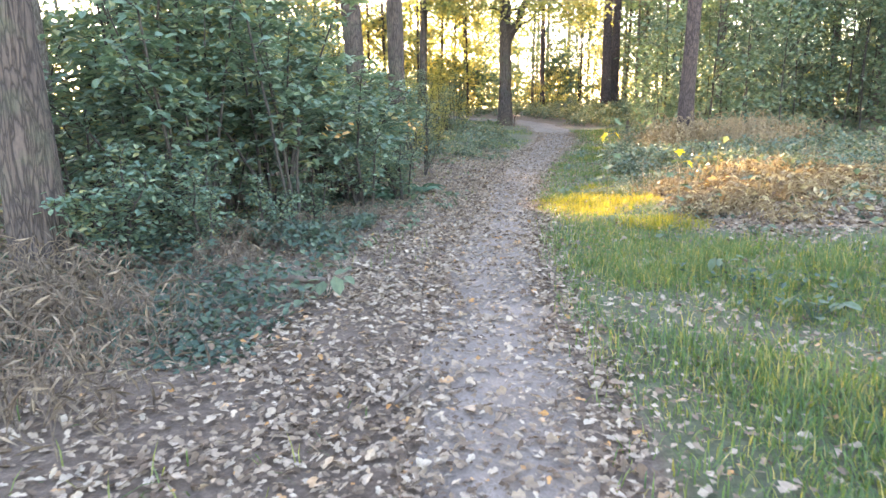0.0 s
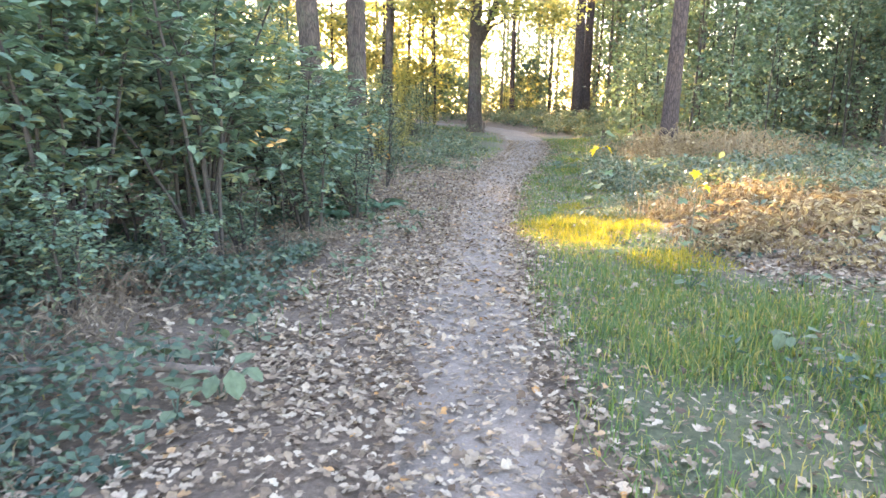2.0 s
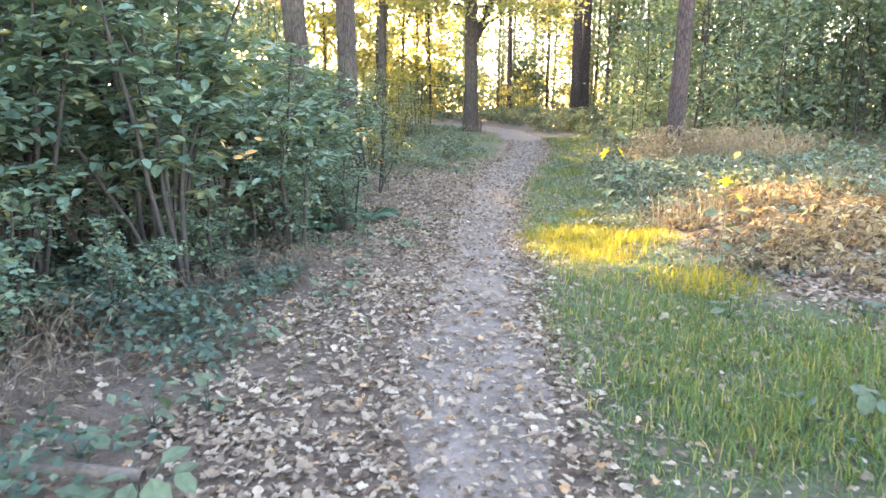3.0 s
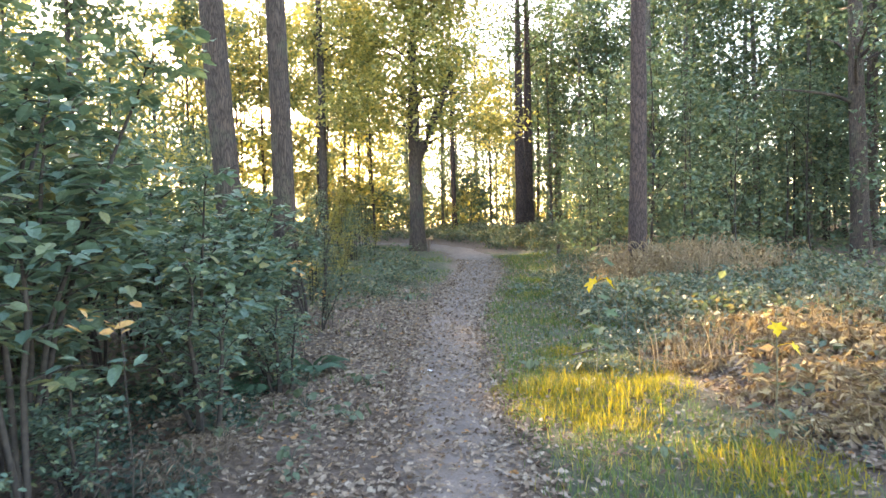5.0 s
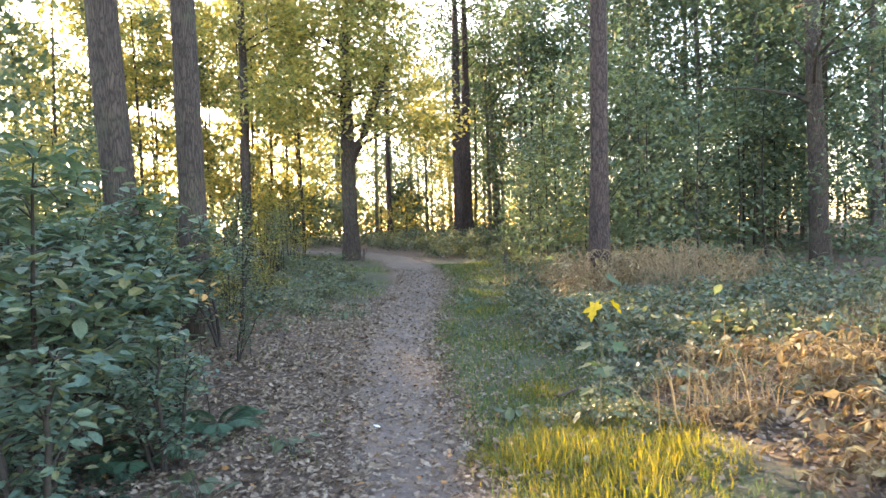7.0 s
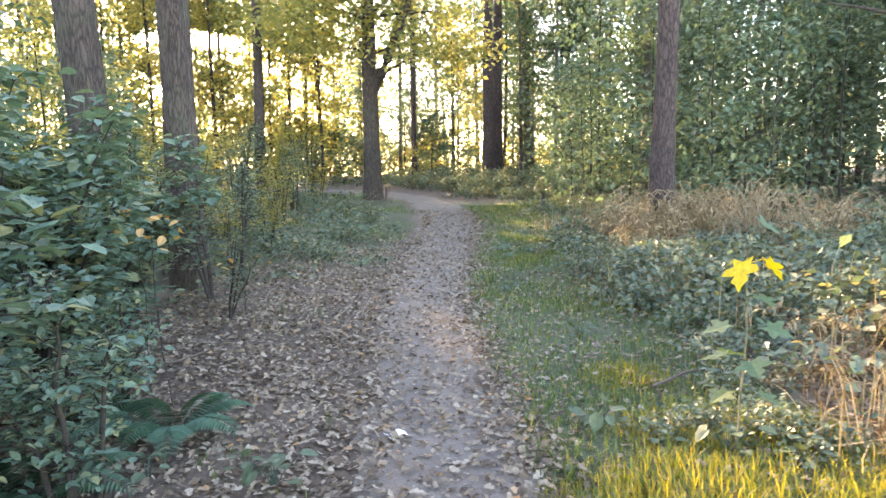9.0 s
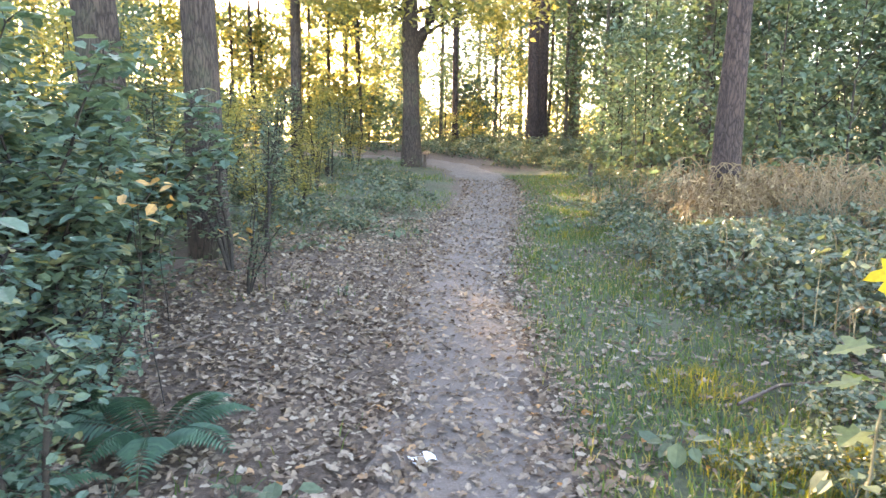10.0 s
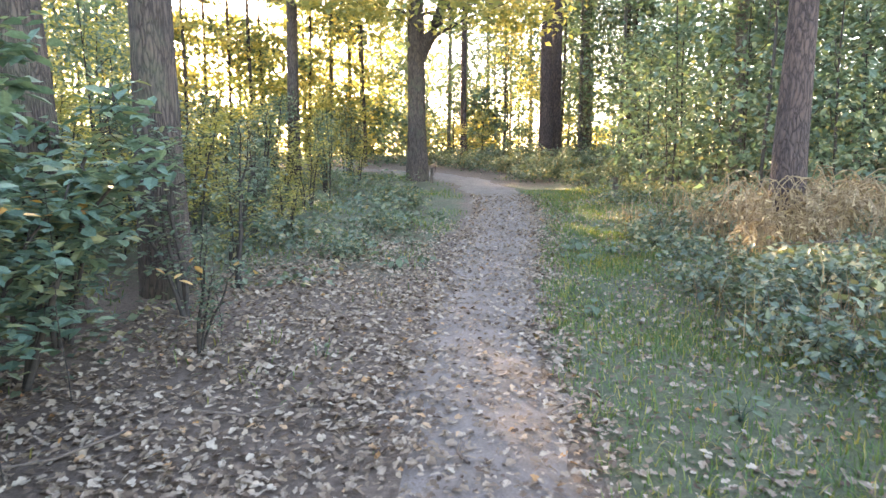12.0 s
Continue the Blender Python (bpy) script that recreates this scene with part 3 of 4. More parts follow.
def plant_forest():
    taken = [(2.65, 33.7), (-1.15, 18.75), (-2.4, 18.4), (7.05, 20.6), (9.5, 43), (13.5, 49), (14.2, 22.6), (-3.5, 6), (-4.6, 8.2)]
    r = random.Random(11)
    made = 0
    for _ in range(6000):
        if made >= 54:
            break
        y, x = r.uniform(-12, 74), r.uniform(-32, 44)
        if path_gap(x, y)[0] < (3.2 if y < 33 else 2.4) or (y < 24 and -4.2 < off_path(x, y) < 8.5) or (24 <= y < 33 and -3.5 < off_path(x, y) < 5):
            continue
        k = x + y * SLANT
        if y > 24 and 1.5 < k < 15.5:
            continue
        if 6.5 < x < 17 and 21 < y < 42:
            continue
        if not ahead(x, y) and r.random() < 0.82:
            continue
        if min((x - a) ** 2 + (y - b) ** 2 for a, b in taken) < 2.4 ** 2:
            continue
        taken.append((x, y))
        # yellow leaves stand in for backlight on trees near the sun's line
        yellow = 15 < k < 24 and y > 40 or -8 < k < 2 and y > 25
        i = 4 if yellow and r.random() < 0.6 else r.choice([0, 1, 2, 3, 0, 1])
        place_copy(POLES[i], x, y, r.uniform(0, 6.28), r.uniform(0.8, 1.15), 0.05)
        made += 1
    for i, (x, y, sc) in enumerate([(6.2, 50.0, 0.9), (7.4, 52.0, 0.8), (10.5, 55.0, 1.0), (5.0, 63.0, 1.0), (8.5, 66.0, 1.1), (3.0, 67.0, 1.0), (12.5, 62.0, 1.0), (15.5, 54.0, 1.0), (17.5, 59.0, 1.1), (16.0, 46.0, 1.0),
                                    (19.0, 40.0, 1.0), (21.5, 35.0, 1.05), (12.2, 45.5, 0.9), (18.5, 24.5, 1.0), (22.0, 20.0, 1.0), (17.6, 29.0, 0.95), (25.0, 29.0, 1.1), (14.5, 44.5, 1.1), (18.5, 47.5, 1.15),
                                    (22.0, 44.0, 1.1), (26.5, 40.0, 1.15), (30.0, 36.0, 1.1), (28.0, 46.0, 1.15), (20.5, 52.5, 1.2), (25.5, 53.0, 1.2), (33.0, 44.0, 1.1),
                                    (13.2, 52.0, 1.1), (16.8, 40.5, 1.1), (15.8, 35.0, 1.0), (19.8, 31.0, 1.05), (23.5, 33.5, 1.1), (20.8, 38.6, 1.1), (24.0, 48.0, 1.15), (12.6, 40.8, 0.9)]):
        place_copy(POLES[(0, 2, 4, 1)[i % 4] if i < 10 else (0, 2, 1)[i % 3]], x, y, i * 1.7, sc, 0.05)
    for i in range(58):
        y, x = r.uniform(43, 76), r.uniform(-26, 32)
        if path_gap(x, y)[0] < 2.2 or (x - 10) ** 2 + (y - 43) ** 2 < 9:
            continue
        place_copy(BUSHES[i % 2], x, y, r.uniform(0, 6.28), r.uniform(0.6, 1.15), 0.05)
    # the wood beyond the open ground
    for i in range(48):
        a = radians(-60 + 125 * (i + r.uniform(-0.4, 0.4)) / 47)
        if -24 < math.degrees(a) < -9:
            continue
        d = r.uniform(84, 115)
        place_copy(FAR[i % 2], d * math.sin(a), d * math.cos(a), r.uniform(0, 6.28), r.uniform(0.7, 1.1), 0.05)
    spots = []
    for _ in range(9000):
        if len(spots) >= 92:
            break
        y, x = r.uniform(8, 66), r.uniform(-24, 36)
        s = off_path(x, y) if y < 35 else 9
        if -4.5 < s < (9.0 if y < 21 else 5.5) or path_gap(x, y)[0] < 2.4:
            continue
        k = x + y * SLANT
        if (1.5 < k < 8.5 and y < 42) or (14 < k < 19 and y > 40 and r.random() < 0.25):
            continue
        if 24 < y < 46 and 4 < x < 0.8 + 0.4 * (y - 11.3):
            continue
        if not ahead(x, y):
            continue
        if spots and min((x - a) ** 2 + (y - b) ** 2 for a, b in spots) < 1.3 ** 2:
            continue
        spots.append((x, y))
        # saplings on the sun's side get the sunlit yellow in their leaf colour
        yellow = k < 21 and y > 20 and x < 9
        place_copy(SAPLINGS[r.choice([2, 3, 2]) if yellow else r.choice([0, 1, 0, 3])], x, y, r.uniform(0, 6.28), r.uniform(0.7, 1.2), 0.03)
    # the dense green stand behind the pine
    for i in range(27):
        y = r.uniform(24, 44)
        x = r.uniform(2.0 + 0.4 * (y - 11.3), 28)
        place_copy(SAPLINGS[r.choice([0, 0, 1, 3])], x, y, r.uniform(0, 6.28), r.uniform(1.0, 1.6), 0.03)
    for i in range(20):
        y = 27.0 + 19.0 * (i + r.random()) / 20
        x = 0.8 + 0.42 * (y - 9.0) + r.uniform(0.0, 1.0) * (8 + 0.35 * (y - 20))
        place_copy(SAPLINGS[(1, 0, 3)[i % 3]], x, y, r.uniform(0, 6.28), r.uniform(0.7, 1.25), 0.03)
    for x, y, k, sc in [(-2.0, 26.0, 2, 0.5), (0.2, 28.5, 3, 0.4), (-1.6, 30.0, 2, 0.55), (-3.8, 24.2, 3, 0.8), (-0.2, 36.5, 2, 0.7), (-5.6, 31.0, 3, 1.0), (8.6, 29.0, 1, 0.8), (10.6, 34.0, 0, 0.8),
                        (12.2, 38.0, 0, 0.9), (-1.2, 33.2, 3, 0.5), (-5.4, 26.0, 2, 1.0), (8.0, 26.6, 1, 0.6), (5.6, 42.5, 2, 0.4), (7.2, 45.5, 2, 0.6), (4.2, 45.0, 2, 0.5), (8.2, 40.5, 1, 0.35), (6.9, 39.0, 1, 0.3),
                        (11.2, 50.0, 2, 1.0), (7.0, 54.0, 3, 1.1), (3.5, 56.0, 2, 1.2), (5.8, 60.0, 2, 1.3), (9.2, 58.0, 3, 1.3), (12.0, 57.0, 2, 1.2)]:
        place_copy(SAPLINGS[k], x, y, x * 3.0, sc, 0.03)


plant_forest()


# ---- shrubs beside the path ----
def shrub(x, y, height, stems, leaves, leaf, spread, mat, label, group="shrubs", lean=0.0, shape=BLADE6, bare=0, thick=0.024):
    ob = thing("shrub", x, y, label, "shrub", group, sink=0.03)
    pts = []
    for _ in range(stems):
        a = rng.uniform(0, 6.283)
        out = rng.uniform(0.25, 1.0) * spread
        base = np.array([0.12 * math.cos(a), 0.12 * math.sin(a), 0])
        tip = np.array([out * math.cos(a) + lean, out * math.sin(a), height * rng.uniform(0.5, 1.05)])
        line = bow(base, tip, 0.12 * height, 10, 0.02)
        wood = Pile()
        tube(wood, line, [thick, thick * 0.7, 0.005], 6, 0.05)
        for k in range(bare or (3 if height > 3 else 2), 10):
            for _ in range(2):
                b = rng.uniform(0, 6.283)
                ln = rng.uniform(0.3, 0.75) * spread * 0.7 * (1.15 - k / 12)
                end = line[k] + np.array([ln * math.cos(b), ln * math.sin(b), rng.uniform(-0.08, 0.18)])
                tube(wood, bow(line[k], end, 0.05, 3), [0.008, 0.0025], 3)
                m = max(3, leaves // (stems * 16))
                u = rng.uniform(0.15, 1.1, m)[:, None]
                pts.append(line[k] * (1 - u) + end * u + rng.normal(0, 1, (m, 3)) * np.array([0.10, 0.10, 0.022]))
        part("stem", wood.mesh("stem", M_STEM, True), ob)
    leafage = Pile()
    foliage(leafage, shape, np.concatenate(pts), leaf, 0.26)
    part("foliage", leafage.mesh("foliage", mat), ob)
    return ob


TALL = [shrub(-2.35, 9.6, 3.4, 6, 2000, 0.14, 1.4, M_SHRUB, "tall shrub with dark stems and blue-green leaves"),
        shrub(-3.5, 9.2, 3.7, 6, 2000, 0.14, 1.55, M_SHRUB, "tall shrub with dark stems and blue-green leaves")]
BACK = shrub(-4.9, 9.6, 2.6, 5, 1500, 0.16, 1.2, M_SHRUB, "dense shrub deep in the thicket", "thicket shrubs", shape=RHOMB)
OPEN = shrub(-1.95, 8.75, 3.3, 5, 900, 0.135, 1.1, M_SHRUB, "open shrub with leaning dark stems", "open shrubs", -0.7, bare=3, thick=0.022)
LOW = [shrub(-1.2, 10.7, 1.5, 7, 1500, 0.085, 0.8, M_SHRUB, "low leafy shrub at the edge of the leaf litter"),
       shrub(-1.6, 16.2, 2.2, 7, 1900, 0.135, 1.0, M_SHRUB, "low leafy shrub at the edge of the leaf litter"),
       shrub(-0.75, 18.1, 1.9, 4, 700, 0.075, 0.85, M_GREEN, "thin-leaved shrub with bare upright stems beside a trunk")]
for i, (x, y, s) in enumerate([(-4.5, 10.5, 1.3), (-2.9, 8.2, 0.85), (-3.3, 11.4, 1.3), (-4.9, 12.5, 1.35), (-2.9, 13.2, 0.95), (-4.0, 14.8, 1.15), (-3.6, 16.6, 0.8),
                               (-5.4, 16.5, 1.0), (-4.4, 19.5, 0.85), (-6.3, 22.5, 1.0), (-4.1, 7.0, 0.75), (-2.0, 15.3, 0.52), (-2.0, 12.6, 0.65)]):
    place_copy(TALL[i % 2], x, y, i * 2.1, s, 0.03)
for i, (x, y, s, k) in enumerate([(-0.75, 12.3, 0.75, 0), (-1.6, 11.9, 1.0, 1), (-1.9, 13.4, 1.05, 0), (-1.6, 14.6, 0.8, 1), (-1.9, 15.7, 1.1, 0), (-0.95, 13.7, 0.6, 0),
                                  (-2.7, 15.2, 1.15, 1), (-2.6, 17.2, 1.0, 0), (-1.7, 17.4, 0.9, 1), (-0.55, 17.1, 0.55, 2), (-0.6, 19.3, 0.95, 2), (-1.4, 20.3, 1.0, 2), (-2.4, 21.5, 1.1, 2),
                                  (-3.4, 20.6, 1.1, 0), (-2.2, 24.0, 1.2, 2), (-3.9, 23.4, 1.2, 0), (-0.9, 23.2, 0.8, 2), (-2.1, 15.8, 1.0, 1), (-2.6, 16.4, 1.2, 1), (-1.6, 14.9, 0.85, 1)]):
    place_copy(LOW[k], x, y, i * 1.7 + 0.4, s, 0.03)


# thin yellowing shrubs that fill the left of the bend
THIN = [shrub(-2.4, 22.6, 2.1, 6, 1200, 0.095, 0.8, M_YELLOW, "thin upright shrub with yellowing leaves", "thin shrubs"),
        shrub(-1.2, 26.2, 2.3, 6, 1100, 0.095, 0.85, M_GREEN, "thin upright shrub with pale green leaves", "thin shrubs")]
for i, (x, y, s, k) in enumerate([(-3.3, 21.9, 1.05, 0), (-1.8, 20.4, 0.7, 0), (-3.1, 24.6, 1.2, 1), (-2.1, 25.4, 1.0, 0), (-1.0, 24.4, 0.6, 1), (-3.9, 26.6, 1.3, 0), (-2.4, 28.0, 1.2, 1), (-1.0, 29.0, 1.0, 0), (0.1, 30.4, 0.8, 1),
                                  (-3.2, 30.2, 1.4, 0), (-1.6, 31.6, 1.2, 1), (-4.6, 29.4, 1.4, 1), (0.9, 32.4, 0.7, 0), (-0.4, 34.4, 1.1, 0), (-5.2, 23.6, 1.2, 0), (-4.6, 21.2, 1.1, 1), (0.6, 37.0, 1.1, 1), (-2.2, 36.0, 1.4, 0), (-0.9, 21.2, 0.65, 0), (-1.9, 23.4, 0.9, 0), (-0.3, 23.0, 0.5, 0), (-2.8, 20.2, 0.9, 0), (-0.2, 26.6, 0.7, 0)]):
    place_copy(THIN[k], x, y, i * 1.9 + 0.2, s, 0.03)
# yellow saplings: their leaf colour stands in for sunlight behind the shrubs
for x, y, s in [(-5.4, 22.0, 0.85), (-4.7, 20.2, 0.75), (-6.6, 24.4, 1.0), (-5.9, 18.6, 0.8), (-3.6, 22.4, 0.6)]:
    place_copy(SAPLINGS[2], x, y, x * 2.0, s, 0.03)
for i, (x, y, s) in enumerate([(-1.5, 15.3, 0.85), (-1.75, 14.3, 0.9)]):
    place_copy(LOW[1], x, y, i * 2.3 + 1.0, s, 0.03)
for i, (x, y, s) in enumerate([(-3.9, 8.3, 0.8), (-5.6, 10.8, 1.1), (-4.1, 11.4, 1.0), (-6.6, 9.2, 1.3), (-5.2, 7.4, 0.9), (-7.4, 12.4, 1.4), (-5.4, 14.0, 1.2), (-2.7, 10.9, 0.7), (-6.4, 15.8, 1.3), (-3.1, 9.9, 0.7), (-7.2, 7.6, 1.2), (-6.8, 19.0, 1.3)]):
    place_copy(BACK, x, y, i * 1.6, s, 0.03)
for i, (x, y, s) in enumerate([(-2.3, 6.7, 0.6), (-3.0, 6.3, 0.8), (-1.95, 7.7, 0.55), (-2.6, 7.5, 0.7), (-3.6, 7.2, 1.0), (-1.7, 9.2, 0.6)]):
    place_copy(LOW[0], x, y, i * 2.6, s, 0.03)
place_copy(OPEN, -2.9, 7.6, 0.5, 0.95, 0.03)
place_copy(OPEN, -3.4, 8.6, -0.4, 1.1, 0.03)


# ---- undergrowth ----
def bramble(x, y, radius, height, leaves, mat, label, group="bramble patches", leaf=0.085, canes=6):
    ob = thing("bramble", x, y, label, "bramble", group, sink=0.02)
    pts = []
    for _ in range(canes):
        a, ln = rng.uniform(0, 6.283), rng.uniform(0.4, 1.0) * radius
        s = np.array([rng.normal(0, 0.2), rng.normal(0, 0.2), 0]) * radius
        e = s + np.array([ln * math.cos(a), ln * math.sin(a), rng.uniform(0.0, 0.5) * height])
        line = bow(s, e, rng.uniform(0.5, 1.0) * height, 9, 0.01)
        cane = Pile()
        tube(cane, line[::2], [0.005, 0.002], 3)
        part("cane", cane.mesh("cane", M_STEM), ob)
        m = leaves // canes
        w = rng.uniform(0.8, 8, m)
        i = w.astype(int)
        pts.append(line[i] + (line[np.minimum(i + 1, 8)] - line[i]) * (w - i)[:, None] + rng.normal(0, 1, (m, 3)) * np.array([0.13, 0.13, 0.05]))
    leafage = Pile()
    foliage(leafage, RHOMB, np.concatenate(pts), leaf, 0.5)
    part("foliage", leafage.mesh("foliage", mat), ob)
    return ob


BRAMBLES = [bramble(4.9, 17.2, 0.9, 0.30, 520, M_BRAMBLE, "low bramble patch with grey-green leaves"),
            bramble(6.2, 15.6, 1.15, 0.38, 640, M_BRAMBLE, "low bramble patch with grey-green leaves"),
            bramble(5.4, 20.6, 0.9, 0.26, 420, M_BRAMBLE, "low bramble patch with grey-green leaves")]


def plant_brambles():
    r = random.Random(5)
    made = 0
    for _ in range(5000):
        if made >= 108:
            break
        y = r.uniform(7, 46)
        x = r.uniform(-9, 22)
        s = off_path(x, y) if y < 35 else path_gap(x, y)[0]
        right = s > (3.2 if y < 11 else 2.1 if y < 24 else 1.7)
        left = s < -1.9 and y > 19.5
        if not (right or left) or (right and y < 12.5 and s < 6.5 and r.random() < 0.85):
            continue
        if y > 30 and r.random() < 0.3:
            continue
        place_copy(r.choice(BRAMBLES), x, y, r.uniform(0, 6.28), r.uniform(0.7, 1.25) * (1.3 if y > 28 else 1), 0.03)
        made += 1
    for _ in range(30):
        y = r.uniform(12.5, 25)
        x = r.uniform(2.0, 6.5) + float(np.interp(y, _py[:380], _px[:380]))
        place_copy(r.choice(BRAMBLES), x, y, r.uniform(0, 6.28), r.uniform(0.45, 0.85), 0.03)


plant_brambles()
for i, (x, y, sc) in enumerate([(6.4, 33.0, 1.2), (7.0, 35.0, 1.4), (7.8, 33.6, 1.3), (8.4, 36.4, 1.6), (6.2, 37.4, 1.3), (9.4, 38.2, 1.7), (7.6, 39.6, 1.6), (5.0, 40.4, 1.4), (3.2, 41.2, 1.3), (10.4, 35.4, 1.5), (7.6, 31.0, 1.1), (8.8, 32.2, 1.3),
                                (5.2, 14.6, 0.9), (5.9, 16.4, 1.0), (6.6, 17.6, 1.0), (7.6, 16.2, 1.1), (5.6, 18.3, 0.8), (8.6, 18.0, 1.1), (7.2, 18.9, 0.8), (9.6, 17.0, 1.2), (6.4, 13.6, 0.9), (8.8, 20.6, 1.0)]):
    place_copy(BRAMBLES[1], x, y, i * 1.1, sc, 0.03)


BANK = bramble(7.3, 33.6, 1.3, 0.75, 900, M_BRAMBLE, "dark bramble thicket on the bank at the bend", "bramble thickets", 0.11, 10)
for i, (x, y, sc) in enumerate([(8.6, 35.2, 1.0), (6.4, 36.2, 0.9), (9.6, 33.2, 0.9), (8.0, 37.8, 1.1), (10.6, 36.6, 1.1), (5.2, 38.6, 0.85), (9.8, 39.6, 1.1), (7.0, 40.2, 1.0), (11.8, 34.4, 1.0), (8.6, 31.0, 0.7), (10.6, 31.4, 0.9), (4.0, 40.6, 0.8), (12.2, 38.6, 1.1), (11.6, 41.2, 1.0), (13.2, 43.4, 1.1), (8.6, 42.2, 0.9)]):
    place_copy(BANK, x, y, i * 1.4, sc, 0.03)
HUMP = bramble(5.0, 15.6, 1.0, 0.5, 520, M_BRAMBLE, "arching bramble with grey-green leaves beside the grass", "arching brambles", 0.10, 7)
for i, (x, y, sc) in enumerate([(4.2, 15.9, 0.75), (5.8, 14.5, 0.9), (4.9, 17.4, 0.85), (6.3, 16.4, 1.0), (7.2, 15.2, 1.05), (5.3, 19.0, 0.8), (7.8, 17.2, 1.1), (8.8, 15.6, 1.1), (4.3, 14.5, 0.6), (6.9, 13.5, 0.8), (9.6, 18.4, 1.1), (8.2, 13.2, 0.9), (4.6, 18.4, 0.6), (10.6, 16.4, 1.2), (11.2, 19.6, 1.2), (6.2, 18.0, 0.75), (10.8, 22.4, 1.2), (12.4, 24.0, 1.3), (9.0, 23.8, 1.1)]):
    place_copy(HUMP, x, y, i * 2.2, sc, 0.03)


def undergrowth(name, n, x0, x1, y0, y1, chance, high, size, mat, label):
    """Low leafy growth, too dense to pick apart."""
    x, y = rng.uniform(x0, x1, n), rng.uniform(y0, y1, n)
    keep = rng.uniform(0, 1, n) < chance(off_path(x, y), x, y)
    x, y = x[keep], y[keep]
    h = high * smooth(0.45 + 0.9 * ripple(x, y, 0.8, 3.0)) * rng.uniform(0.1, 1, len(x)) ** 0.6 + 0.02
    p = Pile()
    foliage(p, RHOMB, np.stack([x, y, ground_z(x, y) + h], -1), size, 0.45)
    tagged(new(name, p.mesh(name, mat)), label, "undergrowth", kind="stuff")


def far_side(s, x, y):
    open_way = smooth((np.abs(np.where(y > 35, path_gap(x, y), s)) - 1.6) / 0.8)
    right = smooth((s - np.where(y < 6, 4.2, np.where(y < 12, 3.3, 2.0))) / 0.8)
    left = smooth((-s - np.where(y < 19, 2.6, 0.9)) / 0.7)
    return open_way * np.where(y > 35, 1.0, np.where(s > 0, right, left))


undergrowth("undergrowth", 36000, -9, 14, 6, 36, far_side, 0.38, 0.11, M_BRAMBLE, "tangled low green undergrowth of brambles and ivy")
undergrowth("undergrowth", 40000, -26, 32, -14, 64, lambda s, x, y: far_side(s, x, y) * np.where((x > -9) & (x < 14) & (y < 36), 0.1, 1.0), 0.75, 0.2, M_GREEN, "low green growth on the floor of the wood")


undergrowth("undergrowth", 34000, -4.6, -0.9, 3.6, 12.5, lambda s, x, y: smooth((-s - 1.25) / 0.4) * smooth(0.55 + ripple(x, y, 1.5, 1.0)), 0.30, 0.062, M_WEED, "low dark green ivy and weeds below the shrubs")


undergrowth("undergrowth", 9000, 1.2, 5.0, 1.5, 16, lambda s, x, y: smooth((s - 1.2) / 0.5) * smooth((4.2 - s) / 0.6) * smooth(-0.05 + 1.2 * ripple(x, y, 1.4, 7.0)), 0.13, 0.06, M_WEED, "patches of small broad-leaved weeds in the grass")


def dead_bracken(x, y, radius, height, label, fronds=22, mat=M_DRY, leaflets=26, slim=1.0, thick=0.007):
    ob = thing("dead_bracken", x, y, label, "bracken", "dead bracken heaps", sink=0.02)
    for _ in range(fronds):
        blades = Pile()
        a, ln = rng.uniform(0, 6.283), rng.uniform(0.5, 1.0) * radius
        s = np.array([rng.normal(0, 0.28), rng.normal(0, 0.28), 0]) * radius
        e = s + np.array([ln * math.cos(a), ln * math.sin(a), rng.uniform(0.0, 0.6) * height])
        line = bow(s, e, rng.uniform(0.4, 1.0) * height, 9, 0.012)
        tube(blades, line, [thick, thick * 0.35], 4)
        w = rng.uniform(2.5, 8, leaflets)
        i = w.astype(int)
        p = line[i] + (line[np.minimum(i + 1, 8)] - line[i]) * (w - i)[:, None]
        scatter(blades, RHOMB, p, rng.uniform(0.07, 0.17, leaflets), a + rng.choice([-1.2, 1.2], leaflets) + rng.normal(0, 0.4, leaflets), rng.normal(-0.5, 0.5, leaflets), rng.normal(0, 0.8, leaflets), rng.uniform(0.35, 0.7, leaflets) * slim)
        part("frond", blades.mesh("frond", mat), ob, kind="stuff")
    return ob


